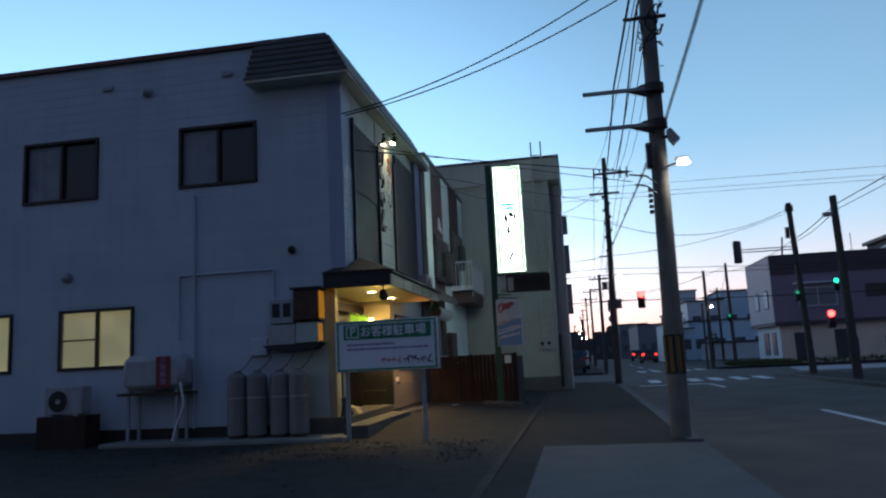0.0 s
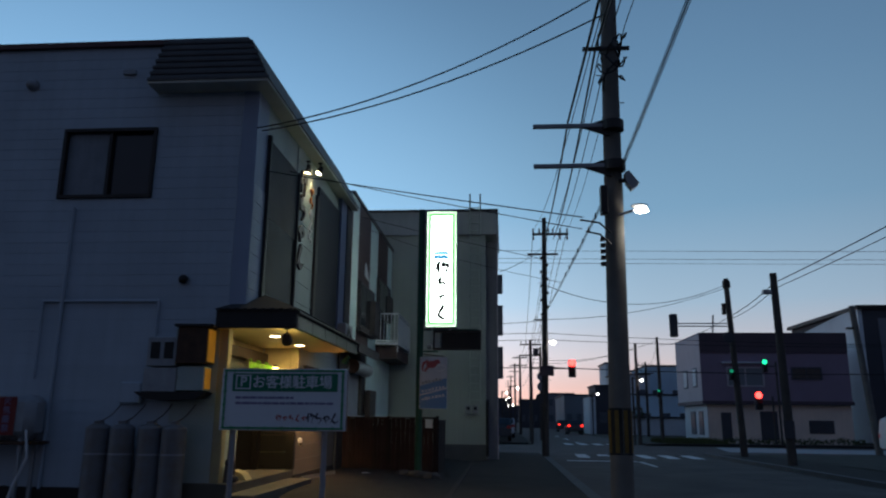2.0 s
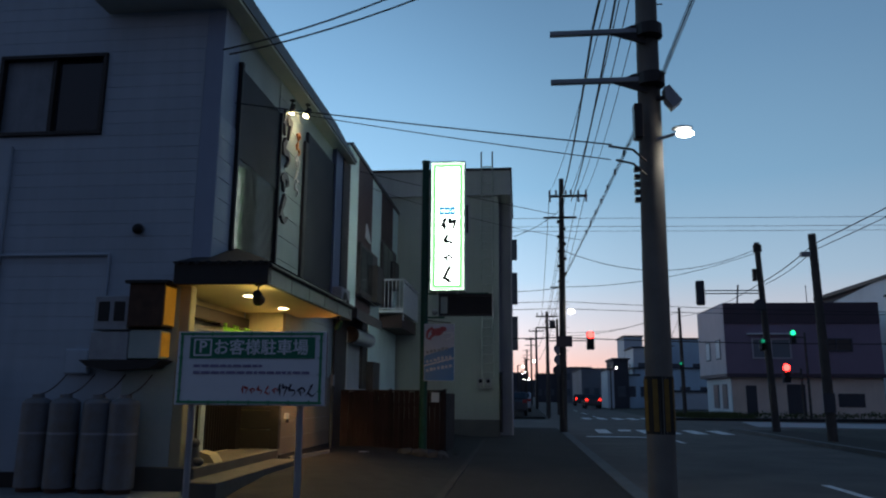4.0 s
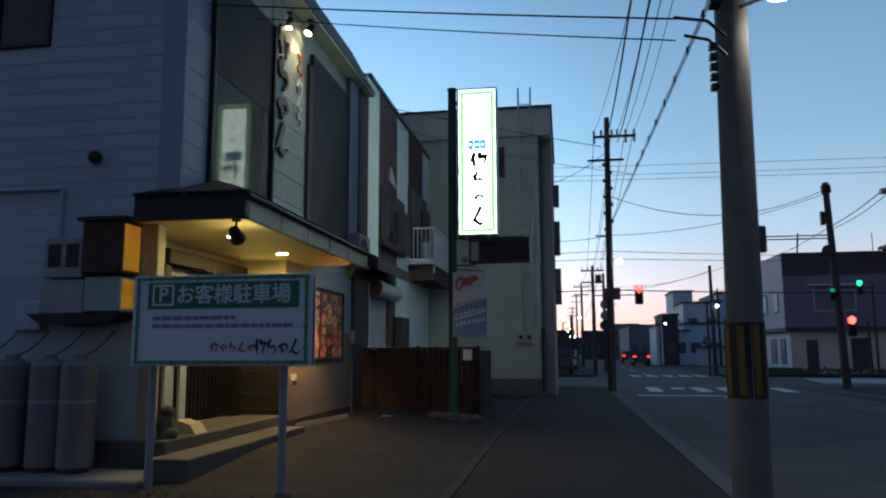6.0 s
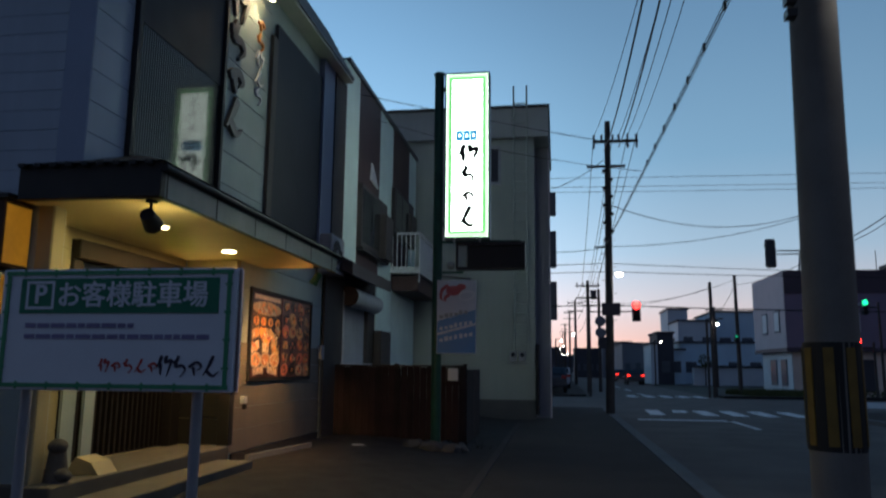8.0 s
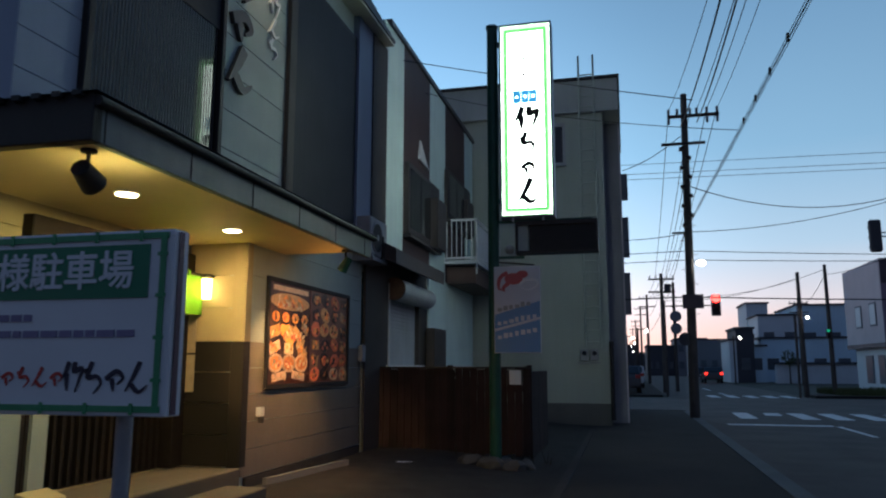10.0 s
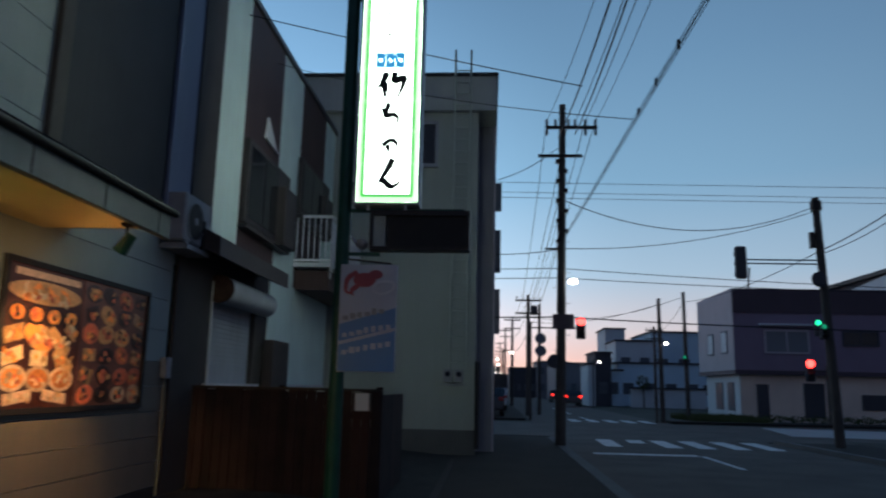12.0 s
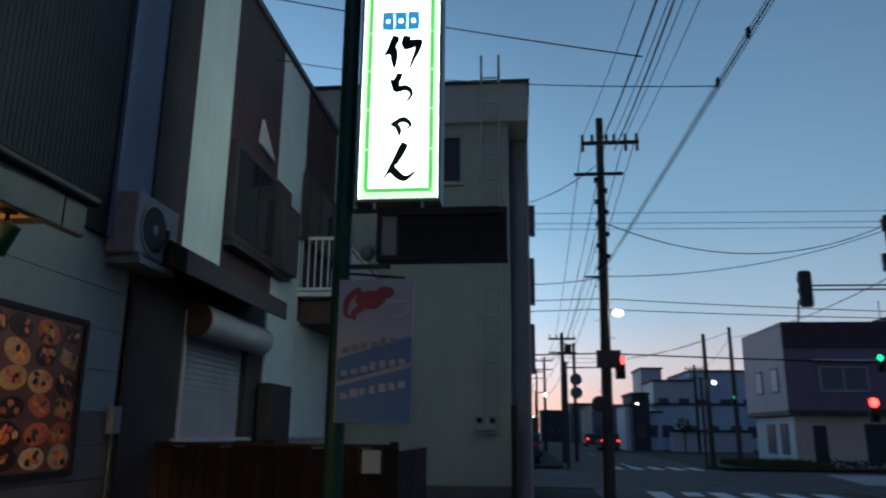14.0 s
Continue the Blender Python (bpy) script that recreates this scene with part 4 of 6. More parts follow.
# parking sign
PS = thing("parking_sign", "white customer parking sign with a green bamboo border on two posts", "sign", at=(-3.2, 12.72, 0))
part("board", box(-4.14, -2.27, 12.68, 12.80, 1.24, 2.13, 0.006), BOARDWHITE, PS)
part("edge_stripe", box(-2.266, -2.262, 12.71, 12.75, 1.25, 2.12), MAROON, PS)
part("header", box(-3.98, -2.40, 12.674, 12.679, 1.80, 2.06), BOARDGREEN, PS, "green heading band")
for a in ((-4.11, -2.30, 2.085, 2.115), (-4.11, -2.30, 1.26, 1.29)):
    bar = part("bamboo_bar", box(a[0], a[1], 12.672, 12.679, a[2], a[3]), BAMBOO, PS)
    for i in range(7):
        x = -3.96 + i * 0.25
        part("joint", box(x, x + 0.02, 12.668, 12.672, a[2] - 0.012, a[3] + 0.012), BAMBOO, bar)
for x in (-4.1, -2.34):
    bar = part("bamboo_bar", box(x, x + 0.03, 12.6705, 12.6785, 1.262, 2.113), BAMBOO, PS)
    for i in range(4):
        z = 1.4 + i * 0.2
        part("joint", box(x - 0.012, x + 0.042, 12.6665, 12.6705, z, z + 0.018), BAMBOO, bar)
FRONT = Matrix.Rotation(radians(90), 4, "X")
for i, word in enumerate(LABEL_ROWS):
    writing("letters", word, 0.13, Matrix.Translation((-7.65, 12.988, 1.63 - i * 0.137)) @ FRONT, PURPLEINK, tank)
writing("letters", "お客様駐車場", 0.20, Matrix.Translation((-3.08, 12.672, 1.925)) @ FRONT, BOARDWHITE, PS)
part("parking_mark", cells(B(), "y", 12.669, 12.674, -3.93, -3.70, 1.83, 2.04, [(-3.91, -3.72, 1.85, 2.02)]), BOARDWHITE, PS)
writing("letters", "P", 0.20, Matrix.Translation((-3.815, 12.672, 1.935)) @ FRONT, BOARDWHITE, PS)
for x0, x1, z in ((-3.92, -3.05, 1.71), (-3.92, -2.46, 1.63)):
    x = x0
    while x < x1:
        w = rng.uniform(0.04, 0.12)
        part("text_bar", box(x, min(x + w, x1), 12.674, 12.679, z - 0.017, z + 0.017), PURPLEINK, PS)
        x += w + 0.014


def smooth_line(pts, n=5):
    """Points of a smooth curve through a few given ones."""
    q = [pts[0], *pts, pts[-1]]
    out = []
    for i in range(1, len(q) - 2):
        p0, p1, p2, p3 = (Vector(v) for v in q[i - 1:i + 3])
        for k in range(n):
            t = k / n
            out.append(0.5 * (2 * p1 + (p2 - p0) * t + (2 * p0 - 5 * p1 + 4 * p2 - p3) * t * t + (3 * p1 - p0 - 3 * p2 + p3) * t ** 3))
    return [*out, Vector(pts[-1])]


def ink(pts, width, axis, at, deep):
    """A brush stroke with pressure: thick where it lands, thin where it leaves."""
    bm = B()
    line = smooth_line(pts)
    rings = []
    for i, p in enumerate(line):
        d = (line[min(len(line) - 1, i + 1)] - line[max(0, i - 1)]).normalized()
        t = i / (len(line) - 1)
        w = width * (0.55 + 0.75 * math.sin(math.pi * min(1.0, 0.3 + t * 0.75)) - 0.25 * t)
        side = Vector((-d.y, d.x)) * w
        ring = []
        for q, far in ((p + side, 0), (p - side, 0), (p - side, 1), (p + side, 1)):
            c = at + far * deep
            ring.append(bm.verts.new((c, q.x, q.y) if axis == "x" else (q.x, c, q.y)))
        rings.append(ring)
    for a, b in zip(rings, rings[1:]):
        for k in range(4):
            bm.faces.new((a[k], a[(k + 1) % 4], b[(k + 1) % 4], b[k]))
    bm.faces.new(rings[0])
    bm.faces.new(rings[-1][::-1])
    return bm


# plain brush shapes in place of the shop's name
MARKS = (
    ([(-0.16, 0.5), (-0.32, 0.12), (-0.5, -0.06)], [(-0.24, 0.14), (-0.2, -0.42)], [(0.14, 0.5), (0.1, 0.2), (0.46, 0.3), (0.34, -0.1), (0.2, -0.46)]),
    ([(-0.06, 0.5), (-0.24, 0.02), (0.18, 0.04), (0.38, -0.18), (0.06, -0.5)], [(-0.42, 0.2), (-0.2, 0.24)]),
    ([(-0.38, -0.04), (0.1, 0.2), (0.4, 0.0), (0.14, -0.2)], [(-0.1, -0.02), (0.0, -0.42)]),
    ([(0.16, 0.5), (-0.1, 0.05), (-0.45, -0.42)], [(-0.2, -0.2), (0.02, -0.38), (0.22, -0.42), (0.52, -0.22)]),
)


def brush(parent, material, axis, at, u, z, w, h, mark, deep=0.004, bold=1.0):
    """Curved tapered strokes that stand in for ornate brushwork."""
    for line in MARKS[mark % 4]:
        part("brush_stroke", ink([(u + p[0] * w, z + p[1] * h) for p in line], 0.055 * bold * (w + h) / 2, axis, at, deep), material, parent)


for i, z in enumerate((6.22, 5.7, 5.18, 4.66)):
    brush(letters, BROWNBOX, "x", XF + 0.022, 16.45, z, 0.5, 0.5, i, 0.05, 1.9)
for i in range(5):
    brush(letters, SHRIMP if i < 2 else WHITEMETAL, "x", XF + 0.022, 17.22, 6.3 - i * 0.27, 0.26, 0.25, (2, 1, 0, 3, 1)[i], 0.03, 1.3)
for i in range(5):
    brush(PS, REDINK, "y", 12.674, -3.26 + i * 0.095, 1.42, 0.085, 0.10, (0, 2, 1, 3, 2)[i], 0.004, 1.3)
for i in range(4):
    brush(PS, INK, "y", 12.674, -2.79 + i * 0.118, 1.42, 0.12, 0.15, i, 0.004, 1.3)
for x in (-3.98, -2.60):
    part("post", cyl(B(), (x, 12.84, -0.1), (x, 12.84, 2.05), 0.04, n=14), GREYMETAL, PS, smooth=True)
part("rail", box(-4.05, -2.4, 12.8, 12.83, 1.4, 1.44), GREYMETAL, PS)

# tall lit shop sign
ss = thing("pole_sign", "tall lit white shop sign with green border on a pole", "sign", at=(-2.05, 20.42, 0.2))
part("pole", cyl(B(), (-2.06, 20.42, 0.15), (-2.06, 20.42, 6.72), 0.085, n=18), GREENPOLE, ss, smooth=True)
part("cap", cyl(B(), (-2.06, 20.42, 6.72), (-2.06, 20.42, 6.76), 0.1, n=18), GREENPOLE, ss)
case = part("case", cells(B(), "y", 20.27, 20.55, -1.93, -1.13, 3.66, 6.70, [(-1.90, -1.16, 3.69, 6.67)]), GREYMETAL, ss, "grey metal sign case")
part("face", box(-1.90, -1.16, 20.29, 20.53, 3.69, 6.67), SIGNWHITE, case, "glowing white face")
part("border", cells(B(), "y", 20.282, 20.288, -1.895, -1.165, 3.695, 6.665, [(-1.80, -1.26, 3.80, 6.56)]), SIGNPALE, case)
for x in (-1.852, -1.243):
    for i in range(7):
        z = 3.78 + i * 0.405
        part("bamboo", box(x, x + 0.035, 20.276, 20.281, z, z + 0.39), SIGNGREEN, case)
for z in (3.755, 6.575):
    part("bamboo", box(-1.84, -1.22, 20.276, 20.281, z, z + 0.035), SIGNGREEN, case)
for i in range(3):
    part("blue_mark", cells(B(), "y", 20.276, 20.284, -1.725 + i * 0.125, -1.605 + i * 0.125, 5.42, 5.62, [(-1.68 + i * 0.125, -1.65 + i * 0.125, 5.50, 5.54)]), SIGNBLUE, case)
for i, (z, w, h) in enumerate(((5.17, 0.36, 0.38), (4.79, 0.26, 0.34), (4.42, 0.24, 0.28), (4.05, 0.32, 0.38))):
    brush(case, SIGNINK, "y", 20.278, -1.52, z, w, h, i, 0.004, 1.75)
for i, z in enumerate((6.38, 6.12, 5.86)):
    brush(case, SIGNINK, "y", 20.278, -1.53, z, 0.15, 0.15, (3, 1, 2)[i], 0.004, 1.2)
for z in (3.9, 6.4):
    part("bracket", box(-2.06, -1.92, 20.38, 20.44, z, z + 0.08), GREENPOLE, ss)
for x in (-1.75, -1.3):
    part("bolt", cyl(B(), (x, 20.3, 3.6), (x, 20.3, 3.66), 0.018, n=8), WHITEMETAL, ss)
lb = thing("dark_box_sign", "unlit dark box sign in a metal frame below the lit sign", "sign", at=(-1.1, 20.42, 3.15))
part("frame", cells(B(), "y", 20.3, 20.52, -1.72, -0.52, 3.12, 3.60, [(-1.68, -0.56, 3.16, 3.54)]), BRONZE, lb)
part("face", box(-1.52, -0.56, 20.33, 20.49, 3.16, 3.54), BLACKTRIM, lb, "dark blank face")
part("face", box(-1.68, -1.54, 20.33, 20.49, 3.16, 3.54), GREYBOARD, lb, "plain grey end")
part("arm", box(-2.06, -0.6, 20.4, 20.44, 3.60, 3.64), GREENPOLE, lb)
part("arm", box(-2.06, -1.6, 20.4, 20.44, 3.06, 3.1), GREENPOLE, lb)
part("bulb", ball(B(), (-1.82, 20.4, 3.2), 0.07), GREYMETAL, lb, smooth=True)
bn = thing("hanging_banner_sign", "faded blue seafood banner board hanging from the sign pole", "sign", at=(-1.7, 20.36, 1.67))
part("board", box(-2.04, -1.36, 20.28, 20.31, 1.67, 2.93, 0.004), BANNERPALE, bn)
part("field", prism(B(), [(-2.03, 1.68), (-1.37, 1.68), (-1.37, 2.15), (-2.03, 1.98)], "y", 20.272, 20.279), BANNERBLUE, bn, "blue lower field")
part("field", prism(B(), [(-2.03, 2.02), (-1.37, 2.19), (-1.37, 2.42), (-2.03, 2.22)], "y", 20.272, 20.279), BANNERBLUE, bn)
cb = ball(B(), (-1.75, 20.274, 2.745), 0.1, (1.35, 0.03, 0.85))
ball(cb, (-1.62, 20.274, 2.81), 0.07, (1.2, 0.03, 0.8))
part("picture", cb, BANNERRED, bn, "dull red seafood picture")
for line in ([(-1.84, 2.84), (-1.95, 2.76), (-1.97, 2.62), (-1.91, 2.58)], [(-1.82, 2.68), (-1.9, 2.62), (-1.88, 2.56)]):
    part("picture", ink(line, 0.024, "y", 20.27, 0.006), BANNERRED, bn)
part("picture", ink([(-1.66, 2.66), (-1.58, 2.72), (-1.42, 2.72), (-1.41, 2.64), (-1.54, 2.58), (-1.65, 2.62)], 0.013, "y", 20.268, 0.005), BOARDWHITE, bn, "pale oval picture")
for r in range(3):
    for c in range(7 - (r == 0)):
        x, z = -1.99 + c * 0.085, 2.27 - r * 0.2 + c * 0.016
        part("text_bar", box(x, x + rng.uniform(0.045, 0.07), 20.267, 20.271, z, z + rng.uniform(0.045, 0.075)), GREYMETAL if r == 0 else BANNERPALE, bn)
part("hook", cyl(B(), (-2.06, 20.4, 3.02), (-1.45, 20.32, 2.95), 0.012, n=6), BRONZE, bn)
stone_rng = random.Random(8)
for x, y, a, h in ((-2.42, 20.3, 0.2, 0.1), (-2.1, 20.18, 0.22, 0.13), (-1.78, 20.24, 0.2, 0.12), (-1.62, 20.5, 0.17, 0.1), (-2.05, 20.55, 0.24, 0.09)):
    rock = B()
    bmesh.ops.create_icosphere(rock, subdivisions=2, radius=1.0, matrix=Matrix.LocRotScale((x, y, lot_z(x, y) + 0.03), Euler((0, 0, stone_rng.uniform(0, 3))), (a, a * 0.75, h)))
    for vv in rock.verts:
        vv.co += Vector((noise.noise(vv.co * 7), noise.noise(vv.co * 8), noise.noise(vv.co * 6))) * 0.045
    solid("base_stone", rock, STONE, "rough grey stone at the foot of the sign pole", "stone", "stones round the sign pole")
scrap = grid(B(), 0, 0.2, 0, 0.13, 5, 3, lambda u, v: 0)
for vv in scrap.verts:
    u, v = vv.co.x, vv.co.y
    vv.co = (-3.27 + u, 19.5 + v, lot_z(-3.2, 19.5) + 0.014 + 0.03 * abs(noise.noise((u * 14, v * 14, 2))))
solid("paper_scrap", scrap, BOARDWHITE, "small crumpled white paper scrap on the ground", "litter")

# fence
fence = thing("fence", "red-brown stained plank fence with a rail on top", "fence", at=(-3, 21.3, 0.2))
for i in range(23):
    x = -4.42 + i * 0.12
    piece("plank", FENCEWOOD, fence, x, x + 0.113, 21.3, 21.325, 0.1 + 0.02 * (i % 3), 1.43 + 0.012 * ((i * 7) % 4))
for x in (-4.4, -3.0, -1.72):
    part("post", box(x, x + 0.08, 21.33, 21.41, 0.15, 1.5, 0.006), FENCEWOOD, fence)
part("rail", box(-4.44, -1.64, 21.29, 21.40, 1.44, 1.475), BRONZE, fence, "dark metal top rail")
for z in (0.5, 1.1):
    part("rail", box(-4.42, -1.66, 21.326, 21.36, z, z + 0.07), FENCEWOOD, fence)
for i in range(20):
    y = 21.45 + i * 0.118
    piece("plank", FENCEWOOD, fence, -1.68, -1.655, y, y + 0.11, 0.06, 1.4)
solid("small_notice", box(-1.98, -1.8, 21.26, 21.29, 1.2, 1.42), BOARDWHITE, "small pale notice on the fence", "notice")
weeds = B()
for i in range(45):
    x, y, h = rng.uniform(-4.3, -1.1), 21.15 + rng.uniform(-0.12, 0.1), rng.uniform(0.08, 0.3)
    z = lot_z(x, y) - 0.02
    a, b = rng.uniform(-0.08, 0.08), rng.uniform(-0.08, 0.08)
    weeds.faces.new([weeds.verts.new(q) for q in ((x - 0.01, y, z), (x + 0.01, y, z), (x + a, y + b, z + h))])
solid("weeds", weeds, WEED, "low dark weeds along the fence", "weeds", kind="stuff")

# grit on the lot and along the wall
rng = random.Random(11)
grit = B()
for i in range(500):
    x, y = rng.uniform(-9.5, -1.2), 12.75 - abs(rng.gauss(0, 1.6))
    if y < 7:
        continue
    r = rng.uniform(0.006, 0.02)
    bmesh.ops.create_cone(grit, cap_ends=True, segments=rng.choice((4, 5, 6)), radius1=r, radius2=r * 0.5, depth=r * 0.9, matrix=pose(x, y, lot_z(x, y) + r * 0.35, rng.uniform(-20, 20), rng.uniform(-20, 20), rng.uniform(0, 180)))
solid("loose_grit", grit, LOT, "scattered grey stones on the gritty lot", "gravel", kind="stuff")
tufts = B()
for i in range(1500):
    x, y = rng.uniform(-7.5, -1.5), rng.uniform(10.2, 12.62)
    if noise.noise((x * 1.4, y * 2.2, 5)) < 0.05:
        continue
    z, h = lot_z(x, y) - 0.01, rng.uniform(0.015, 0.06)
    a, b = rng.uniform(-0.06, 0.06), rng.uniform(-0.05, 0.05)
    tufts.faces.new([tufts.verts.new(q) for q in ((x - 0.012, y, z), (x + 0.012, y, z), (x + a, y + b, z + h))])
solid("wall_weeds", tufts, PALEWEED, "low dry weeds on the gritty lot by the wall", "weeds", kind="stuff")

# ---- striped shop house next door ----
X2 = -4.15
shop = thing("striped_shop_house", "two-storey house with white and maroon striped siding", "building", at=(-7, 25, 0))
part("wall", cells(B(), "x", X2 - 0.25, X2 - 0.02, 21.56, 29.0, 0, 7.6, [(21.75, 23.8, 0.3, 2.85)]), TANPILLAR, shop)
part("wall", box(-12, X2 - 0.25, 28.8, 29.0, 0, 7.6), WHITEPANEL, shop)
part("wall", box(-12, X2 - 0.25, 21.6, 21.8, 0, 7.6), WHITEPANEL, shop)
part("roof", box(-12.1, X2 + 0.06, 21.58, 29.1, 7.6, 7.7), ROOFTIN, shop, "thin dark roof edge")
for y0, y1, z0, m in ((21.36, 22.5, 3.45, WHITEPANEL), (22.5, 24.42, 3.4, BROWNPANEL), (24.42, 25.88, 1.4, WHITEPANEL), (25.88, 27.95, 3.4, BROWNPANEL), (27.95, 29.0, 3.4, WHITEPANEL), (25.9, 29.0, 1.2, WHITEPANEL)):
    part("stripe_panel", box(X2 - 0.02, X2 + (0.02 if z0 > 2 else 0.012), y0, y1, z0, 7.58 if z0 > 1.3 else 3.38), m, shop, "white siding panel" if m is WHITEPANEL else "maroon siding panel")
part("ground_wall", box(X2 - 0.02, X2 + 0.02, 20.56, 21.72, 0, 3.3), TANPILLAR, shop, "tan brown ground floor wall")
for y0, y1, z0, z1, d in ((22.55, 24.9, 3.95, 5.3, 0.28), (25.75, 28.2, 4.85, 6.0, 0.22)):
    wb = part("shutter_box", box(X2 + 0.02, X2 + 0.12, y0, y1, z0, z1, 0.01), BROWNBOX, shop, "brown window with a shutter casing")
    part("casing", box(X2 + 0.02, X2 + d, y1 - 0.75, y1, z0 - 0.05, z1 - 0.35, 0.015), BROWNBOX, wb)
    part("pane", box(X2 + 0.12, X2 + 0.13, y0 + 0.1, y0 + 0.8, z0 + 0.1, z1 - 0.1), DARKGLASS, wb)
    part("pane", box(X2 + 0.125, X2 + 0.135, y0 + 0.85, y1 - 0.8, z0 + 0.1, z1 - 0.1), DARKGLASS, wb)
    part("sill", box(X2 + 0.02, X2 + 0.17, y0 - 0.05, y1 + 0.03, z0 - 0.1, z0 - 0.04), BROWNBOX, wb)
part("roof_vent", prism(B(), [(23.5, 5.62), (24.2, 5.56), (23.6, 6.02)], "x", X2 + 0.02, X2 + 0.06), WHITEMETAL, shop, "white wedge-shaped vent hood")
can = part("shop_canopy", prism(B(), [(X2 + 0.02, 3.28), (X2 + 0.5, 3.08), (X2 + 0.5, 3.32), (X2 + 0.02, 3.56)], "y", 20.6, 23.8), BROWNBOX, shop, "dark brown metal shop canopy")
part("end_plate", box(X2 + 0.02, X2 + 0.3, 20.55, 20.6, 3.15, 3.5), BLACKTRIM, can)
rs = part("roller_shutter", box(X2 - 0.16, X2 - 0.12, 21.78, 23.78, 1.0, 2.85), SHUTTER, shop, "closed pale roller shutter")
for i in range(22):
    z = 1.35 + i * 0.068
    piece("shutter_slat", SHUTTER, rs, X2 - 0.12, X2 - 0.1, 21.78, 23.78, z, z + 0.06)
part("shutter_guide", box(X2 - 0.12, X2 + 0.04, 21.7, 21.76, 1.0, 2.9), WHITEMETAL, shop)
part("roller_drum", cyl(B(), (X2 + 0.12, 21.75, 2.8), (X2 + 0.12, 23.9, 2.8), 0.19, n=20), SHUTTER, shop, "pale rounded roller housing", smooth=True)
part("drum_end", cyl(B(), (X2 + 0.12, 21.7, 2.8), (X2 + 0.12, 21.75, 2.8), 0.2, n=20), RUST, shop)
part("sill", box(X2 - 0.1, X2 + 0.08, 21.6, 23.9, 1.46, 1.5), WHITEMETAL, shop, "white sill line")
part("meter_panel", box(X2 + 0.02, X2 + 0.2, 24.2, 25.2, 1.3, 2.25, 0.01), BROWNBOX, shop, "dark brown panel beside the shutter")
part("sill", box(X2 + 0.0, X2 + 0.09, 25.3, 28.8, 1.46, 1.5), WHITEMETAL, shop)
balc = part("balcony", box(X2 + 0.02, -3.38, 25.78, 29.0, 3.78, 3.86), WHITEMETAL, shop, "white railed balcony")
for z in (4.76, 3.88):
    part("rail", box(X2 + 0.02, -3.38, 25.78, 25.82, z, z + 0.05), WHITEMETAL, balc)
    part("rail", box(-3.42, -3.38, 25.78, 29.0, z, z + 0.05), WHITEMETAL, balc)
for i in range(7):
    x = X2 + 0.06 + i * 0.115
    piece("baluster", WHITEMETAL, balc, x, x + 0.022, 25.79, 25.81, 3.88, 4.78)
part("side_panel", box(-3.405, -3.385, 25.82, 29.0, 3.95, 4.7), WHITEMETAL, balc, "white side panel")
part("under_box", box(X2 + 0.02, -3.45, 26.0, 29.0, 3.35, 3.74), BROWNPANEL, balc, "dark brown beam under the balcony")
part("drain", cyl(B(), (-3.4, 25.85, 3.55), (-3.4, 25.85, 3.8), 0.02, n=8), WHITEMETAL, balc)

# ---- grey stucco corner building ----
b3 = thing("corner_building", "grey-green stucco corner building with a deep flat fascia", "building", at=(-4, 33, 0))
wall3 = part("wall", cells(B(), "y", 29.25, 29.5, -9, -0.6, 0, 8.3, [(-2.15, -1.66, 6.93, 8.0)]), B3WALL, b3, "grey-green stucco wall")
part("plinth", box(-9, -0.58, 29.2, 29.25, 0, 0.55), CONCRETE, b3, "concrete base")
part("wall", box(-0.85, -0.6, 29.5, 30.3, 0, 8.3), B3SIDE, b3)
part("wall", box(-9, -0.2, 30.3, 37.0, 0, 8.3), B3SIDE, b3, "mauve-grey street wall")
part("pilaster", box(-0.2, -0.16, 30.3, 30.7, 0, 8.3), LAVENDER, b3)
part("fascia", box(-9.2, -0.17, 29.1, 36.4, 8.28, 9.18), B3FASCIA, b3, "deep pale roof fascia")
part("coping", box(-9.25, -0.12, 29.05, 36.45, 9.18, 9.26), BLACKTRIM, b3)
w3 = part("window", cells(B(), "y", 29.24, 29.34, -2.2, -1.6, 6.87, 8.06, [(-2.13, -1.67, 6.95, 7.98)]), GREYMETAL, b3, "narrow grey framed window")
part("pane", box(-2.13, -1.67, 29.3, 29.31, 6.95, 7.98), DARKGLASS, w3)
part("sill", box(-2.22, -1.58, 29.17, 29.24, 6.84, 6.89), GREYMETAL, w3)
for y, z0, z1 in ((32.6, 6.6, 7.4), (34.0, 5.0, 6.3), (35.0, 3.2, 4.6)):
    part("shop_sign_box", box(-0.2, 0.03, y, y + 0.25, z0, z1, 0.01), FARGREY, b3, "small grey projecting sign box")
lad = thing("wall_ladder", "pale green steel ladder fixed to the stucco wall", "ladder", at=(-1, 29.1, 1.9))
for x in (-1.19, -0.8):
    part("rail", cyl(B(), (x, 29.04, 1.95), (x, 29.04, 9.85), 0.028, n=8), LADDER, lad)
for i in range(25):
    z = 2.1 + i * 0.3
    part("rung", cyl(B(), (-1.19, 29.04, z), (-0.8, 29.04, z), 0.02, n=6), LADDER, lad)
for x in (-1.34, -1.08):
    mt = thing("electric_meter", "small grey electric meter box on the wall", "meter", "electric meters", at=(x, 29.2, 1.62))
    part("box", box(x, x + 0.2, 29.1, 29.24, 1.63, 1.92, 0.012), GREYMETAL, mt)
    part("glass", cyl(B(), (x + 0.1, 29.07, 1.82), (x + 0.1, 29.1, 1.82), 0.06), DARKGLASS, mt)
solid("meter_shelf", box(-1.4, -0.82, 29.12, 29.24, 1.56, 1.6), GREYMETAL, "grey shelf under the meters", "shelf")
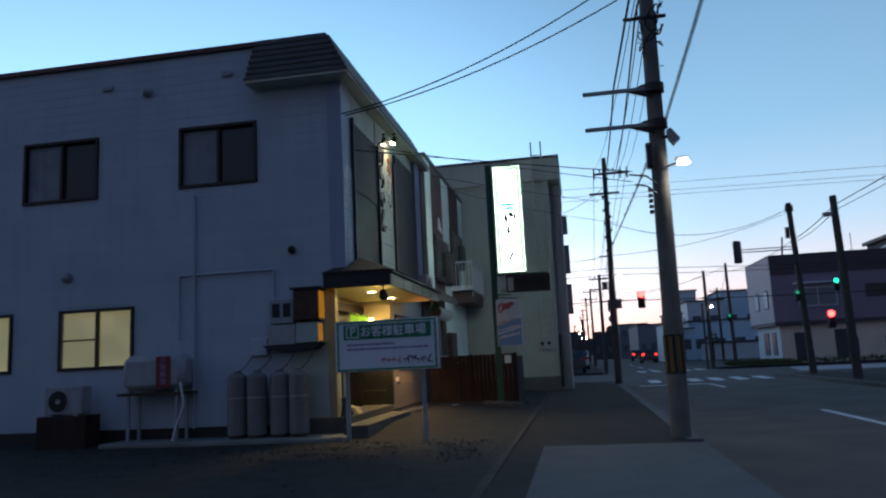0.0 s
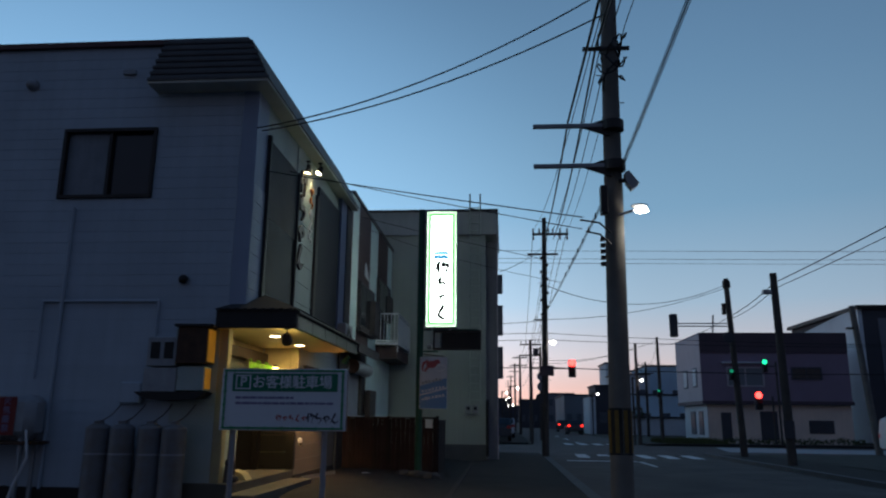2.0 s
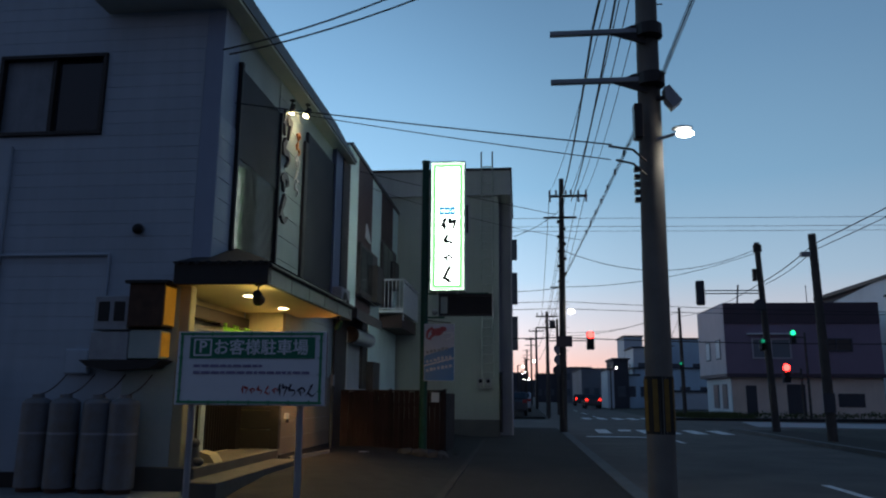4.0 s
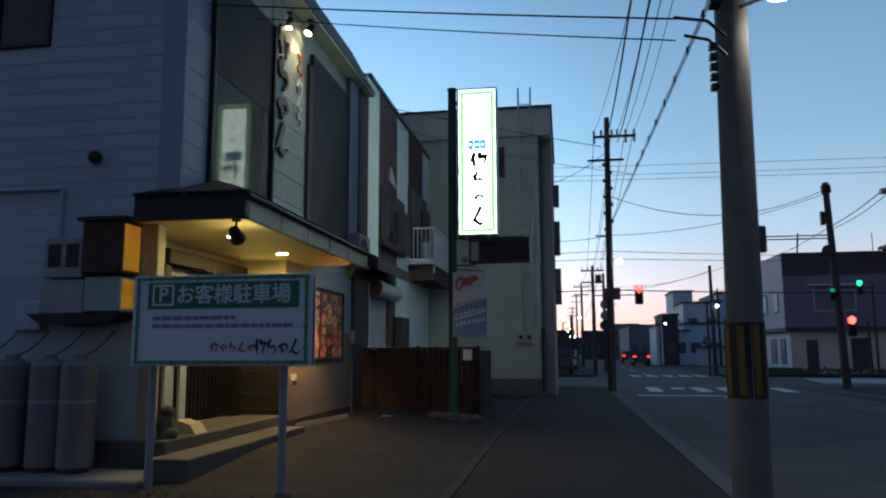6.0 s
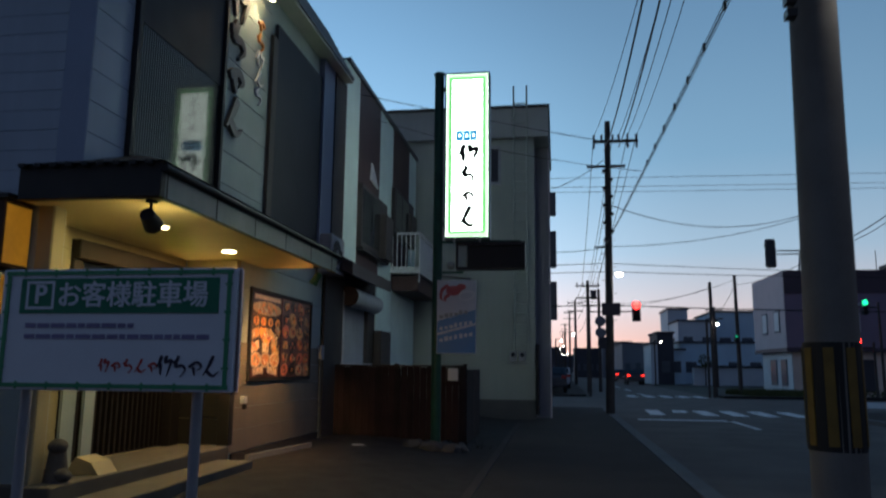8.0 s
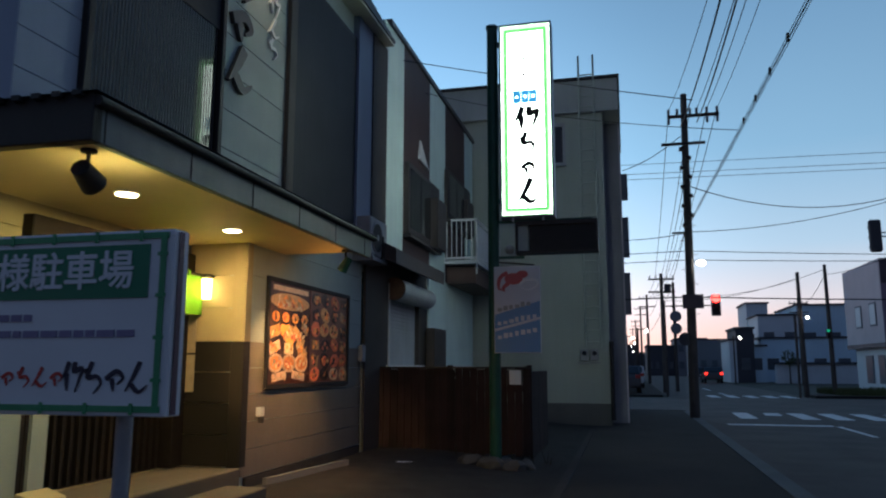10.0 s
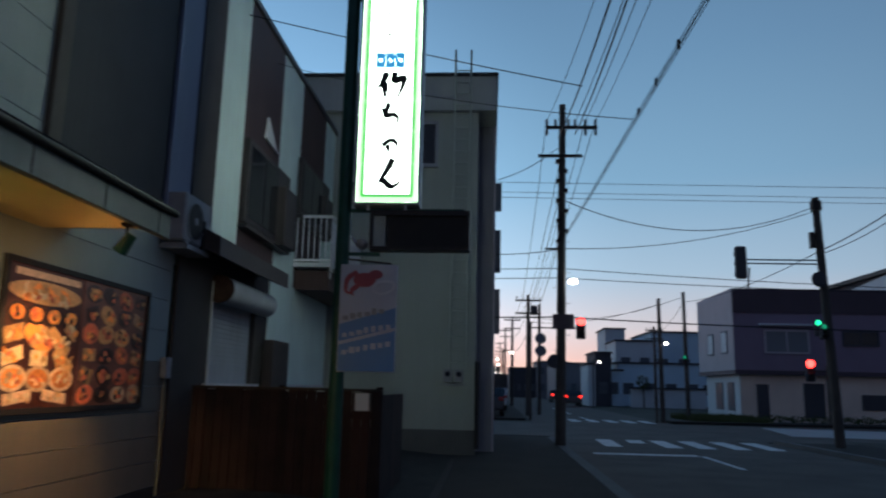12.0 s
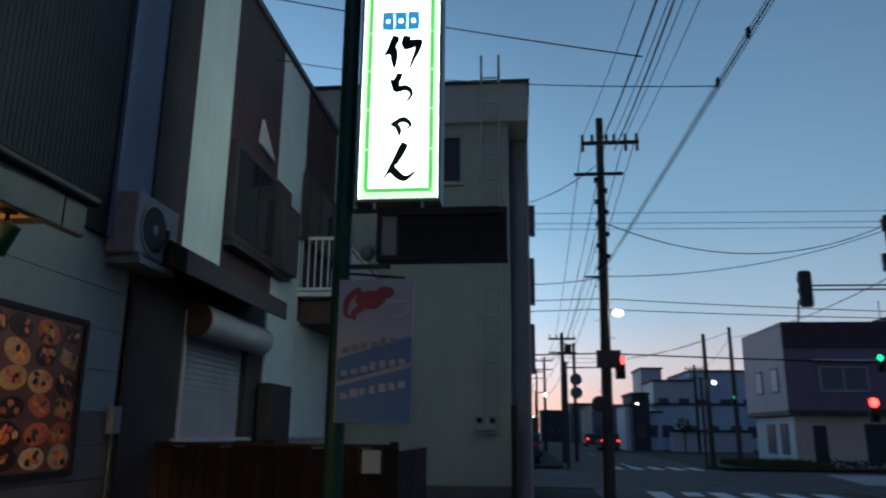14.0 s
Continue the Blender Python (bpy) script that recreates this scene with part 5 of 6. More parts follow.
solid("corner_pipe", cyl(B(), (-0.55, 29.15, 0.15), (-0.55, 29.15, 2.12), 0.055, n=12), BLACKTRIM, "black guard pipe at the building corner", "pipe")

# ---- utility poles ----
def pole_steps(parent, x, y, z0, z1, r):
    k = 0
    z = z0
    while z < z1:
        s = 1 if k % 2 else -1
        part("step_bolt", cyl(B(), (x, y, z), (x + s * (r + 0.12), y, z), 0.009, n=6), GREYMETAL, parent)
        z += 0.45
        k += 1


def insulators(parent, pts):
    for p in pts:
        ib = B()
        cyl(ib, p, (p[0], p[1], p[2] + 0.2), 0.03, n=10)
        for k in range(3):
            cyl(ib, (p[0], p[1], p[2] + 0.04 + k * 0.06), (p[0], p[1], p[2] + 0.07 + k * 0.06), 0.055, 0.035, n=10)
        part("insulator", ib, FARGREY, parent)


P1 = (1.60, 12.25)
p1 = thing("utility_pole", "weathered concrete utility pole with crossarms and a hazard band", "utility pole", at=(P1[0], P1[1], 0))
part("shaft", cyl(B(), (P1[0] - 0.01, P1[1] + 0.15, -0.2), (P1[0] + 0.11, P1[1] + 0.1, 10.5), 0.158, 0.105, 28), POLECON, p1, smooth=True)
hz = part("hazard_band", cyl(B(), (P1[0] + 0.002, P1[1] + 0.15, 0.98), (P1[0] + 0.008, P1[1] + 0.15, 1.6), 0.158, n=28), HAZBLACK, p1, "black and yellow hazard band")
for k in range(8):
    a = k * 2 * math.pi / 8 + 0.35
    yb = B()
    bmesh.ops.create_cube(yb, size=1, matrix=Matrix.LocRotScale((P1[0] + 0.005 + 0.158 * math.cos(a), P1[1] + 0.15 + 0.158 * math.sin(a), 1.29), Euler((0, 0, a)), (0.006, 0.055, 0.56)))
    part("stripe", yb, YELLOW, hz)
for z0, z1 in ((5.64, 5.70), (5.02, 5.08)):
    arm = part("crossarm", box(0.48, 1.62, 12.18, 12.24, z0, z1, 0.006), GREYMETAL, p1, "grey steel arm")
    part("clamp", cyl(B(), (P1[0] + 0.05, 12.25, z0 - 0.04), (P1[0] + 0.05, 12.25, z1 + 0.04), 0.165, n=20), BRONZE, arm)
    part("brace", prism(B(), [(1.2, z0), (1.6, z0 - 0.14), (1.6, z1 + 0.06), (1.45, z1 + 0.04)], "y", 12.19, 12.23), BRONZE, arm)
part("side_box", box(1.42, 1.52, 12.1, 12.25, 4.3, 4.72, 0.01), BRONZE, p1, "narrow dark equipment box")
for k in range(5):
    part("stub", box(1.40, 1.46, 12.12, 12.2, 3.55 + k * 0.09, 3.6 + k * 0.09), BRONZE, p1)
spk = part("loudspeaker", prism(B(), [(1.78, 4.92), (1.84, 4.95), (1.98, 4.76), (1.88, 4.67), (1.8, 4.78)], "y", 12.14, 12.3), GREYMETAL, p1, "grey loudspeaker horn")
part("bracket", box(1.7, 1.84, 12.2, 12.26, 4.8, 4.84), BRONZE, spk)
for z, ln in ((4.22, 0.38), (4.05, 0.3)):
    tube("wire_bracket", [(1.55, 12.2, z - 0.18), (1.4, 12.18, z - 0.04), (1.5 - ln, 12.15, z)], 0.014, BRONZE, p1)
lb_ = part("clutter", B(), CABLE, p1, "coils of black cable near the top")
for k in range(8):
    a = k * 0.8
    pts = [(P1[0] + 0.1 + (0.16 + 0.08 * math.sin(k)) * math.cos(a + t * 0.5), 12.25 + 0.22 * math.sin(a + t * 0.5), 6.4 + 0.09 * k + 0.16 * math.sin(t * 0.9)) for t in range(9)]
    tube("coil", pts, 0.013, CABLE, lb_)
for s in (-1, 1):
    part("arm", box(P1[0] + 0.05, P1[0] + s * 0.35, 12.22, 12.27, 6.9, 6.95), BRONZE, p1)
pole_steps(p1, P1[0] + 0.06, P1[1] + 0.13, 4.75, 7.4, 0.08)
sl = thing("street_lamp", "lit street lamp on a short arm of the utility pole", "street lamp", at=(1.95, 12.2, 4.35))
part("arm", cyl(B(), (1.68, 12.2, 4.3), (1.88, 12.2, 4.36), 0.02, n=8), GREYMETAL, sl)
part("housing", ball(B(), (1.98, 12.24, 4.44), 0.09, (1.35, 0.9, 0.35)), GREYMETAL, sl, smooth=True)
part("bulb", ball(B(), (2.0, 12.19, 4.36), 0.07, (1.45, 0.9, 0.55)), LAMPWHITE, sl, smooth=True)

P2 = (1.74, 33.0)
p2 = thing("utility_pole", "dark utility pole with crossarms, insulators and a traffic light", "utility pole", at=(P2[0], P2[1], 0))
part("shaft", cyl(B(), (P2[0] - 0.03, P2[1], -0.2), (P2[0] + 0.1, P2[1], 9.95), 0.15, 0.095, 22), POLEDARK, p2, smooth=True)
part("crossarm", box(1.32, 2.85, 32.85, 32.93, 9.16, 9.25), BRONZE, p2)
part("crossarm", box(1.1, 2.4, 32.85, 32.92, 8.28, 8.36), BRONZE, p2)
insulators(p2, [(x, 32.89, 9.25) for x in (1.36, 1.62, 2.0, 2.2, 2.5, 2.8)])
insulators(p2, [(x, 32.89, 8.96) for x in (1.36, 2.5, 2.8)])
part("arm", box(1.3, 1.75, 32.9, 32.95, 5.5, 5.55), BRONZE, p2)
for k in range(9):
    z = 5.7 + k * 0.3
    part("clamp", box(1.62 + 0.2 * (k % 2), 1.76 + 0.2 * (k % 2), 32.8, 32.98, z, z + 0.1), BRONZE, p2)
part("name_plate", box(1.5, 2.1, 32.78, 32.81, 3.2, 3.62), PURPLEDK, p2, "plain blue plate")
pole_steps(p2, P2[0] + 0.03, P2[1], 2.6, 8.0, 0.12)
part("sign_back", cyl(B(), (1.55, 32.9, 2.3), (1.55, 32.93, 2.3), 0.2, n=20), FARDARK, p2)
sl2 = thing("street_lamp", "distant lit street lamp on the dark pole", "street lamp", at=(2.07, 33, 4.6))
part("arm", box(1.8, 2.05, 32.97, 33.0, 4.6, 4.63), BRONZE, sl2)
part("bulb", ball(B(), (2.1, 32.95, 4.58), 0.1, (1.25, 1, 0.85)), FARLAMP, sl2, smooth=True)


def traffic_light(at, width, label, lens, upright=False, mast=None):
    x, y, z = at
    s = thing("traffic_light", label, "traffic light", "traffic lights", at=at)
    w, h = (width, width * 0.38) if not upright else (width * 0.42, width)
    part("housing", box(x - w / 2, x + w / 2, y, y + 0.14, z - h / 2, z + h / 2, bev=0.03), FARDARK, s)
    for k in (-1, 0, 1):
        c = (x + (0 if upright else k * w * 0.31), y, z + (k * h * 0.31 if upright else 0))
        on = k == 1
        r = 0.4 * w if upright else 0.36 * h
        part("visor", cyl(B(), (c[0], y - 0.12, c[2]), (c[0], y, c[2]), r * 1.08, n=18, caps=False), FARDARK, s)
        if on:
            part("lens", ball(B(), (c[0], y - 0.05, c[2]), r * (1.15 if upright else 1.35), (1, 0.4, 1)), lens, s, "glowing lens")
        else:
            part("lens", cyl(B(), (c[0], y - 0.02, c[2]), (c[0], y - 0.008, c[2]), r, n=18), BLACKTRIM, s)
    if mast:
        part("mast", cyl(B(), (mast, y + 0.2, -0.15), (mast, y + 0.2, z + 0.3), 0.08, 0.06, 12), POLEDARK, s)
        part("arm", cyl(B(), (mast, y + 0.2, z), (x, y + 0.1, z), 0.035, n=8), BRONZE, s)
    return s


traffic_light((4.57, 51.6, 4.76), 1.15, "upright traffic light showing red beyond the crossing", REDLIGHT, True, 1.9)
traffic_light((16.47, 52.0, 2.78), 1.15, "upright traffic light showing red by the purple building", REDLIGHT, True, 17.4)
traffic_light((16.98, 51.9, 5.0), 0.85, "upright traffic light showing green on a side mast", GREENLIGHT, True, 17.75)
traffic_light((9.72, 34.62, 3.4), 0.46, "pedestrian signal showing green on the signal pole", GREENDIM, True, 9.98)
traffic_light((10.62, 54.3, 3.3), 0.5, "far pedestrian signal showing green", GREENDIM, True, 10.75)

sp = thing("signal_pole", "leaning dark pole carrying a traffic light on an arm", "signal pole", at=(10.1, 34.9, 0))
part("shaft", cyl(B(), (10.1, 34.9, -0.2), (9.86, 34.9, 7.6), 0.15, 0.11, 20), POLEDARK, sp, smooth=True)
for z in (5.62, 5.5):
    part("arm", cyl(B(), (7.55, 34.88, z), (9.9, 34.88, z), 0.025, n=8), GREYMETAL, sp)
part("band", cyl(B(), (9.88, 34.9, 7.2), (9.865, 34.9, 7.5), 0.17, n=16), BRONZE, sp)
part("box", box(9.6, 9.75, 34.8, 34.95, 6.0, 6.5, 0.01), BRONZE, sp)
part("sign_back", cyl(B(), (9.75, 34.7, 5.0), (9.75, 34.73, 5.0), 0.24, n=20), FARDARK, sp)
hd = part("signal_head", box(7.32, 7.66, 34.8, 35.0, 5.02, 6.04, bev=0.05), FARDARK, sp, "dark signal head seen from behind")
for k in range(3):
    part("visor", cyl(B(), (7.49, 35.0, 5.2 + k * 0.32), (7.49, 35.16, 5.2 + k * 0.32), 0.13, n=14, caps=False), FARDARK, hd)

p4 = thing("utility_pole", "plain dark weathered pole across the road", "utility pole", at=(9.75, 28.8, 0))
part("shaft", cyl(B(), (9.8, 28.8, -0.2), (9.71, 28.8, 6.65), 0.16, 0.12, 20), POLEDARK, p4, smooth=True)
part("box", box(9.3, 9.6, 28.7, 28.9, 5.9, 6.05, 0.01), GREYMETAL, p4)
part("plate", box(9.55, 9.9, 28.6, 28.64, 0.9, 1.5), FARDARK, p4)
for x, y, h, lab in ((8.9, 52.4, 6.45, "thin dark pole by the far crossing"), (10.8, 54.6, 7.1, "dark wooden utility pole by the far corner")):
    q = thing("utility_pole", lab, "utility pole", "far poles", at=(x, y, 0))
    part("shaft", cyl(B(), (x, y, -0.15), (x - 0.05, y, h), 0.14, 0.09, 14), POLEDARK, q, smooth=True)
    part("cap", cyl(B(), (x - 0.05, y, h), (x - 0.05, y, h + 0.05), 0.1, n=12), BRONZE, q)
p5 = thing("utility_pole", "leaning concrete pole beside the dark building", "utility pole", "far poles", at=(18.6, 41, 0))
part("shaft", cyl(B(), (18.4, 41, -0.15), (17.85, 41, 7.3), 0.18, 0.14, 18), POLECON, p5, smooth=True)
part("bracket", box(17.5, 17.95, 40.9, 41.1, 6.1, 6.2), BRONZE, p5)
for x, y, h in ((2.1, 58, 7.3), (1.9, 84, 8.4), (1.8, 112, 9.5), (1.6, 150, 10), (1.5, 200, 11), (15.0, 82, 7.5)):
    q = thing("utility_pole", "distant dark utility pole with crossarms", "utility pole", "far poles", at=(x, y, 0))
    part("shaft", cyl(B(), (x, y, -0.15), (x, y, h), 0.16, 0.1, 12), POLEDARK, q)
    for z in (h - 0.4, h - 1.2):
        part("crossarm", box(x - 0.8, x + 0.8, y - 0.05, y + 0.05, z, z + 0.1), POLEDARK, q)
    insulators(q, [(x + d, y, h - 0.3) for d in (-0.7, -0.3, 0.35, 0.7)])
rd = thing("road_sign_pole", "pole with two round road signs seen from behind", "road sign", at=(2.95, 60.5, 0))
part("shaft", cyl(B(), (2.95, 60.5, -0.1), (2.95, 60.5, 7.0), 0.12, 0.09, 12), POLEDARK, rd)
for z in (4.75, 3.95):
    part("disc", cyl(B(), (3.02, 60.3, z), (3.02, 60.34, z), 0.36, n=24), FARGREY, rd)
part("transformer", cyl(B(), (2.6, 60.5, 6.3), (2.6, 60.5, 6.9), 0.22, n=14), FARDARK, rd)
for x, y, z in ((9.1, 52.0, 4.05), (10.2, 84, 4.2), (1.2, 62, 3.9), (0.5, 90, 4.5), (1.0, 120, 4.8), (0.6, 150, 5.2), (2.2, 170, 4.6), (1.4, 200, 5.2), (1.9, 240, 5.6), (14.5, 100, 5.0)):
    s = thing("street_lamp", "distant lit street lamp on a thin pole", "street lamp", "far street lamps", at=(x, y, 0))
    part("bulb", ball(B(), (x, y, z), 0.06 + 0.0004 * y, u=14, v=10), FARLAMP, s)
    part("arm", box(x - 0.6, x, y, y + 0.05, z + 0.1, z + 0.16), POLEDARK, s)
    part("pole", cyl(B(), (x - 0.6, y, -0.15), (x - 0.6, y, z + 0.2), 0.07, n=8), POLEDARK, s)

# ---- overhead wires ----
def wire(p, q, drop, r=0.011, label="black overhead wire between the poles"):
    w = tube("overhead_wire", sag(p, q, drop), r, CABLE)
    return tagged(w, label, "wire", "overhead wires")


for dz, r in ((0, 0.009), (0.05, 0.005), (-0.05, 0.005)):
    wire((1.72, 12.2, 5.0 + dz), (1.63, 33.0, 5.5 + dz), 0.06, r, "thick black telephone cable bundle between poles")
    wire((1.74, 12.2, 5.0 + dz), (1.46, -12, 6.82 + dz), 0.36, r, "thick black telephone cable bundle between poles")
for i in range(9):
    k = 0.03 + i * 0.05
    solid("cable_spacer", box(1.70 - 0.09 * k, 1.725 - 0.09 * k, 12.2 + 20.8 * k, 12.26 + 20.8 * k, 4.93 + 0.47 * k, 5.02 + 0.47 * k), CABLE, "small black spacer clamp on the cables", "spacer", "cable spacers")
for x0, z0, x1, z1, r in ((1.0, 5.75, 1.7, 8.9, 0.016), (1.45, 6.95, 2.2, 9.0, 0.018), (1.35, 6.8, 1.36, 9.4, 0.008), (1.6, 7.3, 2.2, 9.4, 0.01), (1.75, 7.4, 2.5, 9.4, 0.01), (1.9, 7.3, 2.8, 9.4, 0.008)):
    wire((x0, 12.25, z0), (x1, 32.9, z1), 0.42, r)
    wire((x0, 12.25, z0), (x0 + 0.2, -16, z0 + 0.6), 0.4, r)
for x0, z0 in ((1.36, 9.4), (2.0, 9.4), (2.5, 9.4), (2.8, 9.4), (1.75, 7.2), (1.8, 6.0)):
    wire((x0, 33.0, z0), (2.1 + (x0 - 2) * 0.6, 58, 7.0 if z0 > 9 else z0 - 1.2), 0.35, 0.012)
    wire((2.1 + (x0 - 2) * 0.6, 58, 7.0 if z0 > 9 else z0 - 1.2), (1.9 + (x0 - 2) * 0.5, 84, 8.1 if z0 > 9 else z0 - 1.0), 0.4, 0.015)
wire((-4.1, 13.3, 6.2), (1.62, 12.25, 7.9), 0.32, 0.012, "black service wire from pole to restaurant")
wire((-4.1, 13.55, 6.25), (1.62, 12.25, 7.52), 0.26, 0.012, "black service wire from pole to restaurant")
wire((-4.15, 14.0, 5.68), (1.2, 12.45, 4.34), 0.02, 0.009, "thin service wire to the restaurant front")
wire((-4.15, 15.4, 6.15), (1.2, 12.6, 4.2), 0.03, 0.007, "thin service wire to the restaurant front")
wire((-3.95, 21.86, 7.0), (0.99, 21.54, 5.7), 0.03, 0.008, "thin service wire to the striped house")
wire((-4.1, 23.9, 7.15), (1.5, 20.6, 4.86), 0.14, 0.006, "thin service wire to the striped house")
wire((1.85, 33, 7.0), (9.86, 34.9, 7.35), 0.85, 0.014)
wire((1.85, 33, 5.55), (9.86, 34.9, 7.2), 0.35, 0.012)
wire((-0.1, 33.5, 5.45), (1.7, 33.0, 5.52), 0.04, 0.012)
wire((-0.1, 33.0, 7.6), (1.7, 33.0, 8.6), 0.12, 0.012)
for z0, z1, r in ((4.72, 4.75, 0.012), (5.0, 4.7, 0.012), (3.58, 3.58, 0.02)):
    wire((-25, 34.0, z0 + 0.6), (1.75, 33.2, z0), 0.3, r)
    wire((1.75, 33.2, z0), (26, 36.0, z1 + 0.2), 0.25, r)
wire((9.86, 34.9, 5.9), (9.72, 28.8, 6.3), 0.1, 0.016)
wire((9.86, 34.9, 5.8), (9.72, 28.8, 6.1), 0.15, 0.012)
wire((9.72, 28.8, 6.3), (10.5, -5, 7.6), 0.3, 0.016)
wire((9.72, 28.8, 6.1), (10.3, -5, 7.2), 0.35, 0.012)
wire((9.86, 34.9, 5.9), (10.8, 54.6, 6.6), 0.3, 0.014)
for z in (12.85, 12.3, 12.0):
    wire((-40, 51, z + 0.5), (60, 51, z - 0.6), 0.3, 0.014, "distant high power line across the street")
for x, z in ((-40, 14.5), (60, 13.6)):
    mast = thing("power_mast", "distant steel power mast carrying the high line", "power mast", "power masts", at=(x, 51, 0))
    part("shaft", cyl(B(), (x, 51, -0.2), (x, 51, z), 0.3, 0.16, 12), POLEDARK, mast)
    part("crossarm", box(x - 0.1, x + 0.1, 50, 52, z - 1.4, z - 1.25), POLEDARK, mast)
wire((8.86, 52.4, 6.2), (2.1, 58, 5.6), 0.4, 0.014)
wire((10.75, 54.6, 6.9), (2.1, 58, 5.9), 0.6, 0.014)
wire((10.75, 54.6, 6.6), (15.0, 82, 6.8), 0.4, 0.016)

# ---- purple corner building ----
pu = thing("purple_building", "two-storey purple corner building over a beige ground floor", "building", at=(19, 61, 0))
PYF, PX0, PX1 = 57.0, 14.25, 24.5
part("ground_floor", box(PX0 + 0.35, PX1, PYF + 0.3, 64.2, -0.1, 2.75), BEIGEWALL, pu, "pinkish beige ground floor")
part("ground_side", box(PX0 + 0.3, PX0 + 0.36, PYF + 0.32, 64.0, 0, 2.7), FARWHITE, pu)
part("upper_floor", box(PX0, PX1, PYF, 64.5, 2.9, 6.3), PURPLE, pu, "purple upper floor")
part("side_face", box(PX0 - 0.04, PX0, PYF + 0.02, 64.5, 2.9, 7.75), LAVENDER, pu, "pale lavender side")
part("belt", box(PX0 - 0.05, PX1 + 0.1, PYF - 0.1, 64.6, 2.65, 2.9), PURPLEDK, pu)
part("roof_band", box(PX0, PX1, PYF - 0.06, 64.5, 6.3, 7.75), PURPLEDK, pu, "dark purple roof band")
for a, b, c, d, k in ((16.1, 18.5, 4.0, 5.2, 2), (20.6, 22.5, 4.5, 5.2, 1)):
    w = part("window", cells(B(), "y", PYF - 0.06, PYF, a - 0.1, b + 0.1, c - 0.1, d + 0.1, [(a, (a + b) / 2 - 0.04, c, d), ((a + b) / 2 + 0.04, b, c, d)]), LAVENDER if k == 2 else FARDARK, pu, "pale framed window" if k == 2 else "dark narrow window")
    part("pane", box(a, b, PYF - 0.02, PYF - 0.01, c, d), FARGREY if k == 2 else DARKGLASS, w)
part("window_hood", box(15.7, 18.9, PYF - 0.3, PYF, 5.55, 5.65), FARWHITE, pu)
for y0, y1, z0, z1 in ((58.2, 59.2, 4.0, 5.2), (61, 62, 4.0, 5.2), (58.4, 59.4, 0.6, 2.1), (60.6, 61.8, 0.6, 2.1)):
    w = part("window", box(PX0 - 0.1 + (0.34 if z1 < 3 else 0), PX0 - 0.03 + (0.34 if z1 < 3 else 0), y0 - 0.1, y1 + 0.1, z0 - 0.1, z1 + 0.1), FARGREY, pu)
    part("pane", box(PX0 - 0.11 + (0.34 if z1 < 3 else 0), PX0 - 0.1 + (0.34 if z1 < 3 else 0), y0, y1, z0, z1), FARWHITE if z1 > 3 else FARPANE, w)
for a, b, z0, z1 in ((15.5, 16.2, 0.1, 2.1), (18.2, 19.4, 0.2, 2.2), (21.5, 23.2, 0.7, 1.6)):
    part("door", box(a, b, PYF + 0.26, PYF + 0.3, z0, z1), FARDARK, pu)
part("flue", cyl(B(), (15.3, PYF + 1, 5.5), (15.3, PYF - 0.2, 9.0), 0.06, n=8), GREYMETAL, pu)
part("antenna", cyl(B(), (21.0, 60, 7.7), (21.0, 60, 9.4), 0.03, n=6), GREYMETAL, pu)
bushes = B()
for i in range(900):
    x, y = rng.uniform(14.0, 24.5), rng.uniform(55.6, 56.9)
    h = 0.55 * (0.5 + 0.5 * noise.noise((x * 0.9, y, 1)))
    c = Vector((x, y, rng.uniform(0, max(0.08, h))))
    bushes.faces.new([bushes.verts.new(c + Vector([rng.uniform(-0.12, 0.12) for _ in range(3)])) for _ in range(3)])
solid("roadside_bushes", bushes, GRASS, "low dark bushes along the purple building", "bushes", kind="stuff")

br = thing("dark_building", "dark two-storey building with a pale gable side", "building", at=(32, 64, 0))
part("wall", box(27.2, 42, 60, 74, 0, 9.9), FARDARK, br)
part("gable", prism(B(), [(60, 0), (74, 0), (74, 9.0), (60, 10.1)], "x", 26.9, 27.2), FARWHITE, br, "pale side wall")
part("front_panel", box(28.3, 42, 59.9, 60, 3.6, 9.2), FARGREY, br)
part("roof", box(26.8, 42, 59.8, 74, 9.9, 10.2), BLACKTRIM, br)
for x in (29.5, 33.5):
    w = part("window", box(x, x + 2.6, 59.84, 59.9, 4.2, 5.6), FARDARK, br)
    part("pane", box(x + 0.1, x + 2.5, 59.83, 59.84, 4.3, 5.5), DARKGLASS, w)
part("ground_opening", box(29, 40, 59.86, 59.9, 0.2, 2.8), BLACKTRIM, br)

# ---- far street ----
def far_house(x0, x1, y0, y1, h, m, label, rows=1, cols=3, step=None):
    f = thing("far_building", label, "building", "far buildings", at=((x0 + x1) / 2, y0, 0))
    part("wall", box(x0, x1, y0, y1, -0.1, h), m, f)
    part("roof", box(x0 - 0.15, x1 + 0.15, y0 - 0.15, y1 + 0.15, h, h + 0.2), FARDARK, f)
    if step:
        part("upper_block", box(step[0], step[1], y0 + 1, y1, h, step[2]), m, f)
        part("upper_roof", box(step[0] - 0.1, step[1] + 0.1, y0 + 0.9, y1 + 0.1, step[2], step[2] + 0.15), FARDARK, f)
    for r in range(rows):
        for c in range(cols):
            w = (x1 - x0) / cols
            a, z = x0 + (c + 0.25) * w, 1.2 + r * 2.9
            if z + 1.2 < h:
                part("window", box(a, a + w * 0.5, y0 - 0.06, y0, z, z + 1.2), FARPANE, f)
    return f


